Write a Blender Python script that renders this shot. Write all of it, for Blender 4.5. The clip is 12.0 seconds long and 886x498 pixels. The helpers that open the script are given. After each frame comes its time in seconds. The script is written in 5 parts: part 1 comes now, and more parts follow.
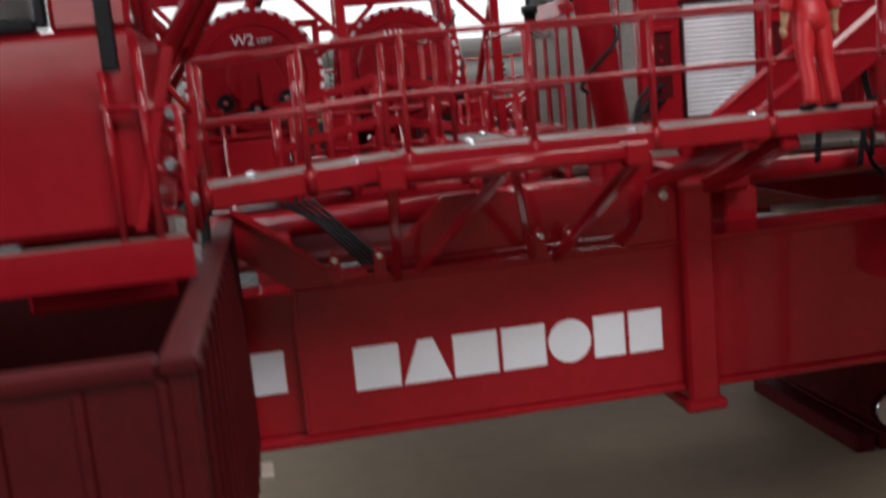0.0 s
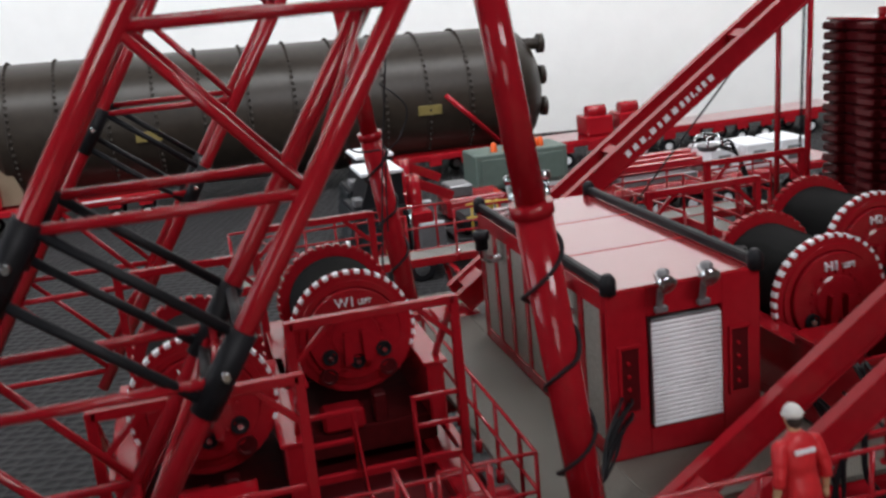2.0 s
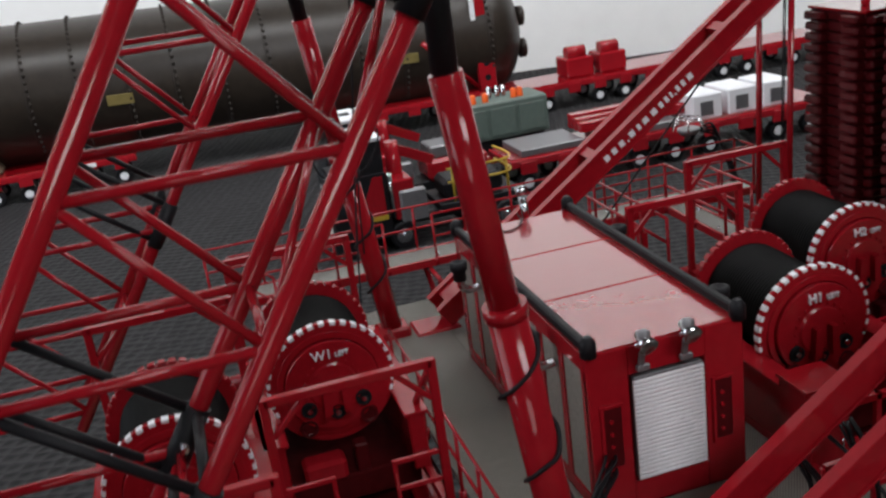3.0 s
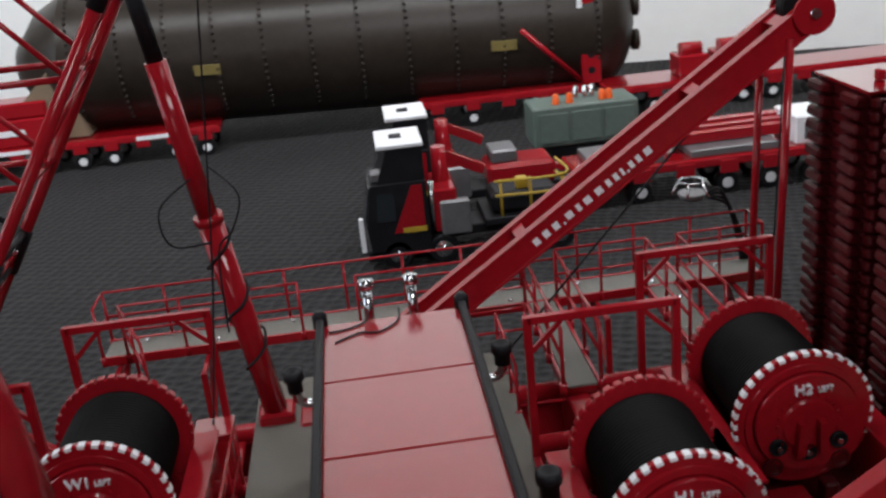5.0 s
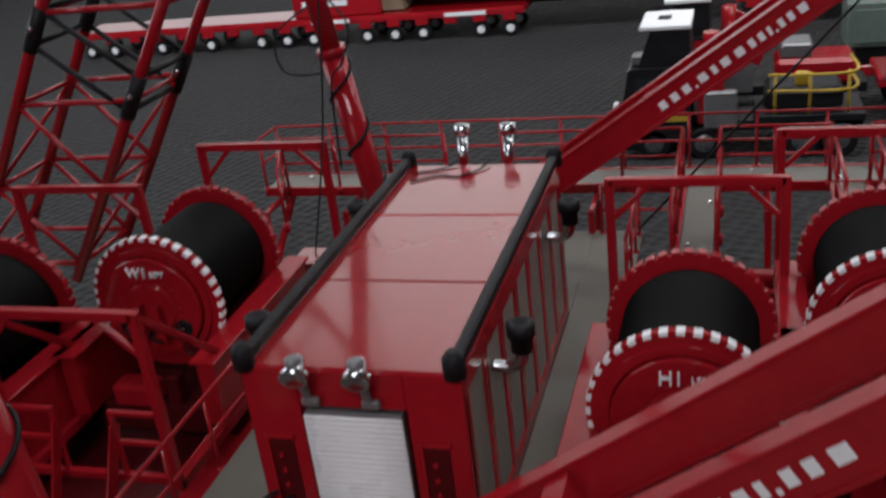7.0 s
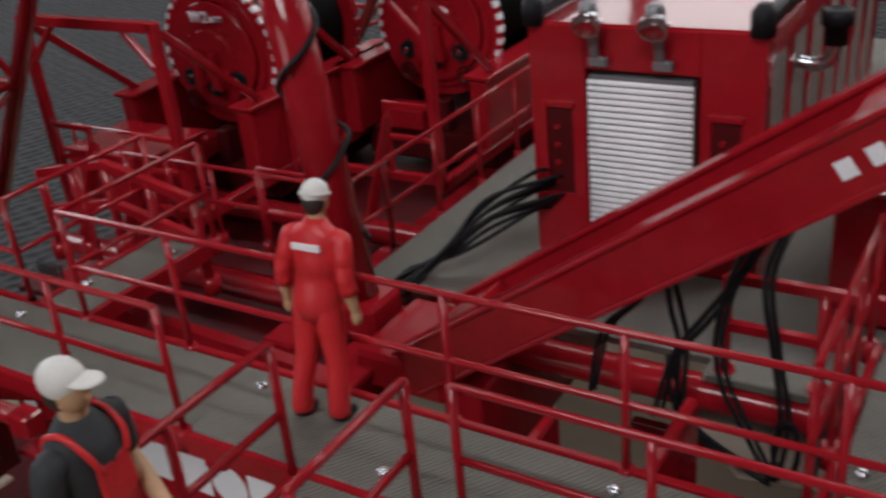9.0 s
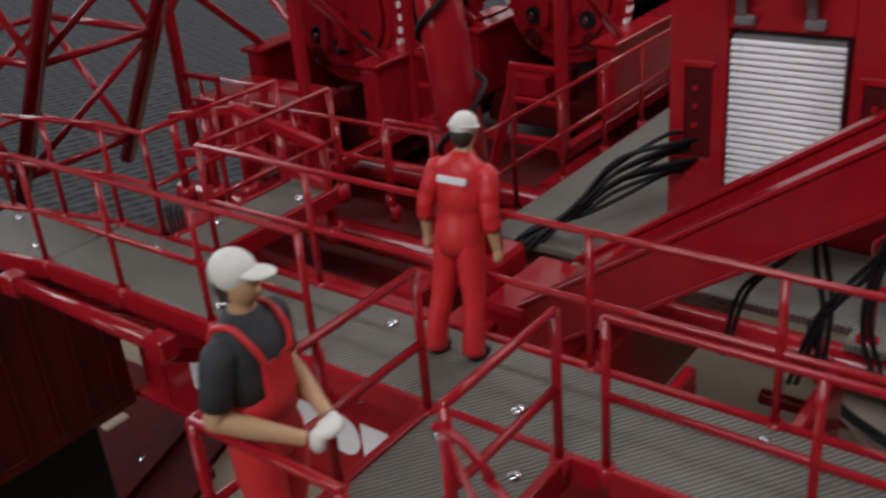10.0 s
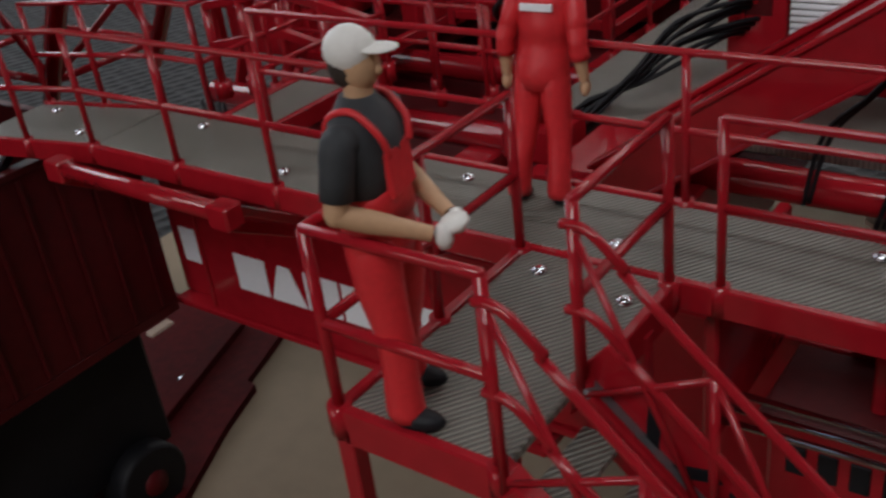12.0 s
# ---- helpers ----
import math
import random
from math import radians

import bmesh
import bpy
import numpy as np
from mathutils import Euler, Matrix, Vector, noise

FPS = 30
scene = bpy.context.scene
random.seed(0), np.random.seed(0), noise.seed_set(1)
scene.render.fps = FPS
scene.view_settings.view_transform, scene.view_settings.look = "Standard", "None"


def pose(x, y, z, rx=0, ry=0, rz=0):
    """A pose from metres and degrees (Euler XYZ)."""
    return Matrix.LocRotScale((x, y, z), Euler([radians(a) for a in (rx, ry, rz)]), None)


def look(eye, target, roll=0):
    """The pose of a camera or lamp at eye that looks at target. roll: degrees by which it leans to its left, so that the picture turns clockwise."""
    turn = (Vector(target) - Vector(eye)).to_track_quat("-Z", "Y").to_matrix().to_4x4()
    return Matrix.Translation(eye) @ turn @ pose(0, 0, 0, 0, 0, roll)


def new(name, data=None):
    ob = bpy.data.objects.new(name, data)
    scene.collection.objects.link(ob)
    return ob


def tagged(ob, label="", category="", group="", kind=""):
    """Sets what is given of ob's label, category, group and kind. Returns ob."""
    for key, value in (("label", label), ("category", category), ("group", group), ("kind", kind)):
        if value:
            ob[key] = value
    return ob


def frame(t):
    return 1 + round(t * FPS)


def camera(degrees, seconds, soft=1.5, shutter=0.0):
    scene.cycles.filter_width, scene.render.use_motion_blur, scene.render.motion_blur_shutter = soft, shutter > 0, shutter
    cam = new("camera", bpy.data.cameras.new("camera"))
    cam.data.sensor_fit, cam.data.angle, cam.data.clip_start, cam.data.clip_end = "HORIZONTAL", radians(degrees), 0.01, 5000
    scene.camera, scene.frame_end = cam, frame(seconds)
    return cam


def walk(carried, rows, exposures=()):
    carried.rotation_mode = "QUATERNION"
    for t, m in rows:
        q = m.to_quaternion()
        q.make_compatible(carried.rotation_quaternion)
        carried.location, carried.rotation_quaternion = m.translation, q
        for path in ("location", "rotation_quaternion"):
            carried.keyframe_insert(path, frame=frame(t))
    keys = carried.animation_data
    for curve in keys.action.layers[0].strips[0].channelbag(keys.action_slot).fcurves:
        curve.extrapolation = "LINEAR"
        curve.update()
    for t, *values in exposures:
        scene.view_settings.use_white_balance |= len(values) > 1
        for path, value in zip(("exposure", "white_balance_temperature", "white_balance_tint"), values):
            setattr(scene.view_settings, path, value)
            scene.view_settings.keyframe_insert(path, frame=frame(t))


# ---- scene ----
S = 0.02  # the crane is a 1:50 scale model: all sizes below are in full-size metres


def P3(p):
    return Vector(p) * S


PATH = [
    (0, (-5.466, -14.063, 1.33), (-5.152, -12.116, 0.992), -5.2),
    (0.5, (-6.015, -13.842, 2.624), (-5.637, -11.908, 2.282), -6.7),
    (1, (-5.627, -14.008, 3.604), (-5.15, -12.105, 3.214), -7.7),
    (1.5, (-5.062, -13.009, 5.184), (-4.507, -11.138, 4.746), -6.0),
    (2, (-5.25, -12.21, 6.964), (-4.789, -10.333, 6.449), -5.5),
    (2.5, (-4.456, -11.742, 7.816), (-4.039, -9.877, 7.227), -6.5),
    (3, (-4.611, -11.345, 8.755), (-4.154, -9.518, 8.083), -7.8),
    (3.5, (-2.941, -10.344, 9.405), (-2.461, -8.536, 8.698), -7.2),
    (3.6, (-2.675, -9.738, 9.392), (-2.183, -7.932, 8.686), -7.5),
    (5.3, (1.933, -8.447, 9.275), (1.989, -6.578, 8.565), -5.6),
    (5.5, (2.439, -8.208, 9.577), (2.458, -6.328, 8.895), -5.5),
    (6, (3.511, -7.854, 9.27), (3.329, -5.994, 8.558), -5.9),
    (6.5, (4.295, -8.015, 8.592), (3.875, -6.22, 7.816), -6.2),
    (6.7, (4.666, -7.994, 8.263), (4.174, -6.225, 7.469), -6.9),
    (8.3, (5.518, -8.525, 5.498), (4.753, -6.926, 4.573), -5.1),
    (8.5, (5.312, -8.822, 5.274), (4.512, -7.253, 4.325), -5.3),
    (9, (4.643, -9.001, 5.102), (3.654, -7.507, 4.214), -5.9),
    (9.5, (4.524, -9.091, 4.995), (3.439, -7.663, 4.108), -5.7),
    (10, (4.298, -9.332, 4.716), (3.17, -7.935, 3.834), -5.2),
    (10.5, (3.785, -9.599, 4.481), (2.61, -8.27, 3.557), -6.2),
    (11, (3.718, -9.809, 4.179), (2.562, -8.47, 3.246), -6.3),
    (11.5, (3.635, -9.934, 3.969), (2.483, -8.619, 2.997), -7.7),
    (12, (3.783, -9.805, 3.918), (2.677, -8.447, 2.954), -7.6),
]
cam = camera(48.3, 12.0, soft=2.5, shutter=0.5)
EXPO = [(0.0, 0.35), (0.5, 0.15), (1.0, 0.1), (1.5, 0.0), (2.0, -0.1), (2.5, -0.15), (3.0, -0.3), (3.6, -0.4), (5.4, -0.3), (6.7, -0.4), (8.3, -0.1), (10.0, 0.0), (12.0, -0.3)]
walk(cam, [(t, look(P3(a), P3(b), r)) for t, a, b, r in PATH], EXPO)

# ---- world and lamps ----
world = bpy.data.worlds.new("world")
scene.world = world
world.use_nodes = True
wn = world.node_tree.nodes
sky = wn.new("ShaderNodeTexSky")
sky.sky_type = "NISHITA"
sky.sun_disc = False
sky.sun_elevation, sky.sun_rotation = radians(35), radians(200)
wn["Background"].inputs[1].default_value = 0.1
world.node_tree.links.new(sky.outputs[0], wn["Background"].inputs[0])


def area_lamp(name, eye, target, sx, sy, power, colour):
    data = bpy.data.lights.new(name, "AREA")
    data.shape, data.size, data.size_y, data.energy, data.color = "RECTANGLE", sx * S, sy * S, power, colour
    ob = new(name, data)
    ob.matrix_world = look(P3(eye), P3(target))
    return ob


area_lamp("window_light", (-97, 16, 36), (10, 60, 12), 64, 48, 16, (0.90, 0.94, 1.0))
# Added fill that whitens the back wall; no lamp is known there.
area_lamp("wall_fill_light", (4, 24, 52), (4, 72, 4), 120, 10, 24, (0.97, 0.98, 1.0))
# Assumed key for the south faces; its high window is added, out of view.
area_lamp("south_key_light", (16, -68, 66), (2, 0, 0), 44, 22, 15, (0.97, 0.96, 1.0))
# Added low fill for the girder fronts, without a real lamp behind it.
area_lamp("low_fill_light", (-20, -66, 16), (0, 0, 0), 30, 24, 2.6, (0.98, 0.96, 0.95))
area_lamp("ceiling_lamp_light", (30, -20, 102), (4, 0, 0), 40, 8, 2.5, (1.0, 0.97, 0.98))


# ---- materials ----
def material(name, colour, rough=0.5, metal=0.0, var=0.15, scale=3.0, bump=0.0, bump_scale=40.0, coat=0.0, dark=None, spec=0.4):
    """Painted or plain surface with grain at two scales; scale in cycles per full-size metre."""
    mat = bpy.data.materials.new(name)
    mat.use_nodes = True
    n, l = mat.node_tree.nodes, mat.node_tree.links
    b = n["Principled BSDF"]
    tc, mp = n.new("ShaderNodeTexCoord"), n.new("ShaderNodeVectorMath")
    mp.operation = "SCALE"
    mp.inputs["Scale"].default_value = 1 / S
    l.new(tc.outputs["Object"], mp.inputs[0])
    big, fine = n.new("ShaderNodeTexNoise"), n.new("ShaderNodeTexNoise")
    big.inputs["Scale"].default_value, fine.inputs["Scale"].default_value = scale * 0.35, scale * 6
    big.inputs["Detail"].default_value = fine.inputs["Detail"].default_value = 4
    for tex in (big, fine):
        l.new(mp.outputs[0], tex.inputs["Vector"])
    mixn = n.new("ShaderNodeMath")
    mixn.operation = "MULTIPLY_ADD"
    mixn.inputs[1].default_value = 0.45
    l.new(fine.outputs[0], mixn.inputs[0])
    half = n.new("ShaderNodeMath")
    half.operation = "MULTIPLY"
    half.inputs[1].default_value = 0.55
    l.new(big.outputs[0], half.inputs[0])
    l.new(half.outputs[0], mixn.inputs[2])
    ramp = n.new("ShaderNodeValToRGB")
    lo = dark or [c * (1 - var) for c in colour]
    hi = [min(1, c * (1 + var)) for c in colour]
    ramp.color_ramp.elements[0].position, ramp.color_ramp.elements[1].position = 0.35, 0.65
    ramp.color_ramp.elements[0].color, ramp.color_ramp.elements[1].color = (*lo, 1), (*hi, 1)
    l.new(mixn.outputs[0], ramp.inputs[0])
    l.new(ramp.outputs[0], b.inputs["Base Color"])
    b.inputs["Metallic"].default_value = metal
    b.inputs["Specular IOR Level"].default_value = spec
    rr = n.new("ShaderNodeMapRange")
    rr.inputs["To Min"].default_value, rr.inputs["To Max"].default_value = max(0.03, rough - 0.1), min(1, rough + 0.1)
    l.new(big.outputs[0], rr.inputs[0])
    l.new(rr.outputs[0], b.inputs["Roughness"])
    if coat:
        b.inputs["Coat Weight"].default_value, b.inputs["Coat Roughness"].default_value = coat, 0.08
    if bump:
        bt = n.new("ShaderNodeTexNoise")
        bt.inputs["Scale"].default_value, bt.inputs["Detail"].default_value = bump_scale, 3
        l.new(mp.outputs[0], bt.inputs["Vector"])
        bp = n.new("ShaderNodeBump")
        bp.inputs["Strength"].default_value, bp.inputs["Distance"].default_value = bump, 0.02 * S
        l.new(bt.outputs[0], bp.inputs["Height"])
        l.new(bp.outputs[0], b.inputs["Normal"])
    return mat


def patterned(mat, kind, scale, strength, turn=0.0, depth=0.03, tint=0.0):
    """Adds a relief of ribs, weave or treads to a material, and darkens its hollows by tint."""
    n, l = mat.node_tree.nodes, mat.node_tree.links
    b = n["Principled BSDF"]
    tc, mp, sc = n.new("ShaderNodeTexCoord"), n.new("ShaderNodeMapping"), n.new("ShaderNodeVectorMath")
    sc.operation = "SCALE"
    sc.inputs["Scale"].default_value = 1 / S
    mp.inputs["Rotation"].default_value[2] = radians(turn)
    l.new(tc.outputs["Object"], sc.inputs[0])
    l.new(sc.outputs[0], mp.inputs["Vector"])
    if kind == "wave":
        tex = n.new("ShaderNodeTexWave")
        tex.inputs["Distortion"].default_value = 0.3
        out = tex.outputs["Fac"]
    else:
        tex = n.new("ShaderNodeTexVoronoi")
        out = tex.outputs["Distance"]
        tex.inputs["Randomness"].default_value = 0.35
    tex.inputs["Scale"].default_value = scale
    l.new(mp.outputs[0], tex.inputs["Vector"])
    bp = n.new("ShaderNodeBump")
    bp.inputs["Strength"].default_value, bp.inputs["Distance"].default_value = strength, depth * S
    l.new(out, bp.inputs["Height"])
    l.new(bp.outputs[0], b.inputs["Normal"])
    if tint:
        src = b.inputs["Base Color"].links[0].from_socket
        mx = n.new("ShaderNodeMix")
        mx.data_type, mx.blend_type = "RGBA", "MULTIPLY"
        mr = n.new("ShaderNodeMapRange")
        mr.inputs["From Min"].default_value, mr.inputs["From Max"].default_value = 0.1, 0.6
        mr.inputs["To Min"].default_value, mr.inputs["To Max"].default_value = 1 - tint, 1.0
        l.new(out, mr.inputs[0])
        mx.inputs[0].default_value = 1.0
        l.new(src, mx.inputs[6])
        l.new(mr.outputs[0], mx.inputs[7])
        l.new(mx.outputs[2], b.inputs["Base Color"])
    return mat


RED = material("red_paint", (0.32, 0.009, 0.016), 0.12, var=0.12, scale=1.2, bump=0.08, bump_scale=4, spec=0.36)
RED_ROOF = material("red_roof_paint", (0.30, 0.0045, 0.010), 0.18, var=0.06, scale=0.8, bump=0.03, bump_scale=2, coat=1.0)
# Darker copy of red_paint; bin, slabs and undersides carry their shade in it.
DARK_SHADED_RED = material("dark_shaded_red_paint", (0.075, 0.003, 0.005), 0.42, var=0.2, scale=1.5, bump=0.1, bump_scale=10, spec=0.25)
# Dull, darkened red; shade on the pad, track and winch beds is in it.
MATT_SHADED_RED = material("matt_shaded_red_paint", (0.06, 0.003, 0.004), 0.8, var=0.35, scale=1.0, bump=0.15, bump_scale=8, spec=0.1)
WHITE = material("white_marking", (0.82, 0.83, 0.86), 0.45, var=0.04, scale=4)
SHUTTER = material("white_shutter_paint", (0.92, 0.93, 0.95), 0.28, var=0.04, scale=2, spec=0.6)
BLACK = material("black_rubber", (0.010, 0.010, 0.012), 0.5, var=0.3, scale=6, spec=0.2)
ROPE = patterned(material("black_wire_rope", (0.007, 0.0065, 0.0065), 0.55, var=0.4, scale=5, spec=0.15), "wave", 9, 0.6, 90, 0.03)
STEEL = material("polished_steel", (0.62, 0.63, 0.65), 0.18, metal=1.0, var=0.08, scale=3)
GREYMETAL = material("grey_metal", (0.22, 0.22, 0.23), 0.4, metal=0.6, var=0.15, scale=3)
TREAD = patterned(material("grey_tread_plate", (0.20, 0.19, 0.162), 0.34, var=0.14, scale=1.2), "wave", 8, 0.5, 35, 0.03, 0.5)
MESHGREY = patterned(material("grey_mesh_screen", (0.28, 0.265, 0.23), 0.6, var=0.1, scale=2), "voronoi", 18, 0.5, 45, 0.02, 0.5)
CARPET = patterned(material("charcoal_carpet", (0.026, 0.025, 0.0265), 0.95, var=0.22, scale=0.9), "voronoi", 2.1, 0.9, 20, 0.3, 0.6)
BEIGE = material("beige_board", (0.21, 0.16, 0.11), 0.7, var=0.08, scale=0.4, spec=0.15)
# Paler than beige_board, giving the sheet under the deck the lit board's brightness.
PALE = material("pale_cream_paint", (0.66, 0.57, 0.46), 0.5, var=0.06, scale=0.6)
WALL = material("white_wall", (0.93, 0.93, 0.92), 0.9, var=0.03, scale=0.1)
# Made-up dark colour for the room's unseen sides, to cut bounced light.
UNSEEN_DARK = material("unseen_room_dark", (0.12, 0.115, 0.11), 0.9, var=0.04, scale=0.1)
VESSEL = material("brown_vessel_paint", (0.024, 0.018, 0.0135), 0.36, var=0.3, scale=0.4, bump=0.16, bump_scale=0.8, spec=0.35)
BROWN_SEAM = material("dark_seam", (0.022, 0.016, 0.012), 0.6, var=0.2)
GREEN = material("grey_green_paint", (0.11, 0.15, 0.13), 0.5, var=0.12, scale=0.6)
YELLOW = material("yellow_paint", (0.45, 0.30, 0.03), 0.4, var=0.1)
PLATE = material("dull_yellow_plate", (0.20, 0.155, 0.05), 0.5, var=0.2)
ORANGE = material("orange_lamp", (0.8, 0.12, 0.02), 0.3, var=0.1)
SKIN = material("painted_skin", (0.50, 0.30, 0.17), 0.55, var=0.08, scale=5)
HAIR = material("painted_hair", (0.035, 0.025, 0.02), 0.6, var=0.2, scale=8)
OVERALL = material("red_overall", (0.60, 0.024, 0.03), 0.42, var=0.1, scale=4, bump=0.25, bump_scale=12)
SHIRT = material("dark_grey_shirt", (0.03, 0.032, 0.035), 0.7, var=0.15, scale=6)
CAPWHITE = material("white_cap", (0.72, 0.70, 0.66), 0.5, var=0.05, scale=6)
GLASS = bpy.data.materials.new("tinted_glass")
GLASS.use_nodes = True
_g = GLASS.node_tree.nodes["Principled BSDF"]
_g.inputs["Base Color"].default_value = (0.02, 0.025, 0.03, 1)
_g.inputs["Roughness"].default_value = 0.06


CLEAR = bpy.data.materials.new("clear_cab_glass")
CLEAR.use_nodes = True
_c = CLEAR.node_tree.nodes["Principled BSDF"]
_c.inputs["Base Color"].default_value = (0.55, 0.58, 0.6, 1)
_c.inputs["Roughness"].default_value = 0.03
_c.inputs["Transmission Weight"].default_value = 1.0
_c.inputs["IOR"].default_value = 1.2


# ---- mesh building ----
class M:
    """Collects the geometry of one part, in full-size metres."""

    def __init__(self):
        self.v, self.f, self.s, self.m = [], [], [], []

    def add(self, verts, faces, smooth=False, mi=0):
        k = len(self.v)
        self.v += [tuple(p) for p in verts]
        self.f += [tuple(k + i for i in q) for q in faces]
        self.s += [smooth] * len(faces)
        self.m += [mi] * len(faces)
        return self

    def frame_box(self, c, ax, half, b=0.012, mi=0):
        """A box with chamfered edges: centre, three axes, half sizes."""
        c, ax = Vector(c), [Vector(a).normalized() for a in ax]
        b = min(b, *[0.45 * h for h in half])
        verts, idx = [], {}
        for sx in (-1, 1):
            for sy in (-1, 1):
                for sz in (-1, 1):
                    sg = (sx, sy, sz)
                    for a in range(3):
                        p = c.copy()
                        for i in range(3):
                            p += ax[i] * sg[i] * (half[i] - (0 if i == a else b))
                        idx[sg, a] = len(verts)
                        verts.append(p)
        faces = []
        for a in range(3):
            i, j = (a + 1) % 3, (a + 2) % 3
            for s1 in (-1, 1):
                q = []
                for si, sj in ((-1, -1), (1, -1), (1, 1), (-1, 1)):
                    sg = [0, 0, 0]
                    sg[a], sg[i], sg[j] = s1, si, sj
                    q.append(idx[tuple(sg), a])
                faces.append(q if s1 > 0 else q[::-1])
            for si in (-1, 1):
                for sj in (-1, 1):
                    lo, hi = [0, 0, 0], [0, 0, 0]
                    lo[a], hi[a] = -1, 1
                    lo[i] = hi[i] = si
                    lo[j] = hi[j] = sj
                    lo, hi = tuple(lo), tuple(hi)
                    q = [idx[lo, i], idx[lo, j], idx[hi, j], idx[hi, i]]
                    faces.append(q if si * sj < 0 else q[::-1])
        for sg in [(x, y, z) for x in (-1, 1) for y in (-1, 1) for z in (-1, 1)]:
            q = [idx[sg, 0], idx[sg, 1], idx[sg, 2]]
            faces.append(q if sg[0] * sg[1] * sg[2] > 0 else q[::-1])
        return self.add(verts, faces, False, mi)

    def box(self, x0, x1, y0, y1, z0, z1, b=0.012, mi=0):
        return self.frame_box(((x0 + x1) / 2, (y0 + y1) / 2, (z0 + z1) / 2), ((1, 0, 0), (0, 1, 0), (0, 0, 1)),
                              (abs(x1 - x0) / 2, abs(y1 - y0) / 2, abs(z1 - z0) / 2), b, mi)

    def bar(self, p, q, w, h, b=0.012, mi=0, up=(0, 0, 1)):
        p, q = Vector(p), Vector(q)
        d = (q - p).normalized()
        u = Vector(up)
        if abs(d.dot(u)) > 0.98:
            u = Vector((0, 1, 0))
        side = d.cross(u).normalized()
        u = side.cross(d)
        return self.frame_box((p + q) / 2, (d, side, u), ((q - p).length / 2, w / 2, h / 2), b, mi)

    def lathe(self, p, axis, prof, n=20, mi=0, smooth=True):
        """Rings of (distance along the axis, radius)."""
        p, d = Vector(p), Vector(axis).normalized()
        a = d.orthogonal().normalized()
        c = d.cross(a)
        for (h0, r0), (h1, r1) in zip(prof, prof[1:]):
            verts = []
            for h, r in ((h0, r0), (h1, r1)):
                for i in range(n):
                    w = math.tau * i / n
                    verts.append(p + d * h + (a * math.cos(w) + c * math.sin(w)) * r)
            faces = [(i, (i + 1) % n, n + (i + 1) % n, n + i) for i in range(n)]
            if r0 < 1e-6:
                faces = [(i, n + (i + 1) % n, n + i) for i in range(n)]
            if r1 < 1e-6:
                faces = [(i, (i + 1) % n, n + i) for i in range(n)]
            self.add(verts, faces, smooth and abs(h1 - h0) > 1e-6, mi)
        return self

    def tube(self, p, q, r, r2=None, n=10, mi=0):
        p, q = Vector(p), Vector(q)
        h = (q - p).length
        return self.lathe(p, q - p, [(0, 0), (0, r), (h, r if r2 is None else r2), (h, 0)], n, mi)

    def ring(self, p, axis, r0, r1, h, n=32, mi=0):
        return self.lathe(p, axis, [(0, r0), (0, r1), (h, r1), (h, r0), (0, r0)], n, mi)

    def cable(self, pts, r, n=6, mi=0):
        """A round cable along points, smoothed."""
        pts = [Vector(p) for p in pts]
        fine = []
        for i in range(len(pts) - 1):
            p0, p1, p2, p3 = pts[max(i - 1, 0)], pts[i], pts[i + 1], pts[min(i + 2, len(pts) - 1)]
            for k in range(5):
                t = k / 5
                fine.append(0.5 * (2 * p1 + (p2 - p0) * t + (2 * p0 - 5 * p1 + 4 * p2 - p3) * t * t + (3 * p1 - p0 - 3 * p2 + p3) * t ** 3))
        fine.append(pts[-1])
        verts, a = [], None
        for i, p in enumerate(fine):
            d = (fine[min(i + 1, len(fine) - 1)] - fine[max(i - 1, 0)]).normalized()
            a = d.orthogonal().normalized() if a is None else (a - d * a.dot(d)).normalized()
            c = d.cross(a)
            verts += [p + (a * math.cos(math.tau * j / n) + c * math.sin(math.tau * j / n)) * r for j in range(n)]
        faces = [(i * n + j, i * n + (j + 1) % n, (i + 1) * n + (j + 1) % n, (i + 1) * n + j)
                 for i in range(len(fine) - 1) for j in range(n)]
        faces += [tuple(range(n))[::-1], tuple((len(fine) - 1) * n + j for j in range(n))]
        return self.add(verts, faces, True, mi)

    def ell(self, c, r, n=12, mi=0, ax=None):
        c = Vector(c)
        ax = ax or ((1, 0, 0), (0, 1, 0), (0, 0, 1))
        ax = [Vector(a) for a in ax]
        verts, k = [], n // 2
        for i in range(k + 1):
            th = math.pi * i / k
            for j in range(n):
                ph = math.tau * j / n
                u = (math.sin(th) * math.cos(ph) * r[0], math.sin(th) * math.sin(ph) * r[1], math.cos(th) * r[2])
                verts.append(c + ax[0] * u[0] + ax[1] * u[1] + ax[2] * u[2])
        faces = [(i * n + j, (i + 1) * n + j, (i + 1) * n + (j + 1) % n, i * n + (j + 1) % n) for i in range(k) for j in range(n)]
        return self.add(verts, faces, True, mi)

    def plate(self, poly, a, b, axis=1, mi=0):
        """A polygon, given in the two other axes, as a plate from a to b along an axis."""
        def put(u, v, w):
            q = [u, v]
            q.insert(axis, w)
            return tuple(q)
        n = len(poly)
        verts = [put(u, v, a) for u, v in poly] + [put(u, v, b) for u, v in poly]
        faces = [tuple(range(n)), tuple(range(2 * n - 1, n - 1, -1))]
        faces += [(i, n + i, n + (i + 1) % n, (i + 1) % n) for i in range(n)]
        return self.add(verts, faces, False, mi)


ORIGIN = {}


def thing(name, at, label, category, group=""):
    ob = new(name)
    ob.empty_display_size = 0.2 * S
    ob.location = P3(at)
    ORIGIN[ob.name] = Vector(at)
    return tagged(ob, label, category, group)


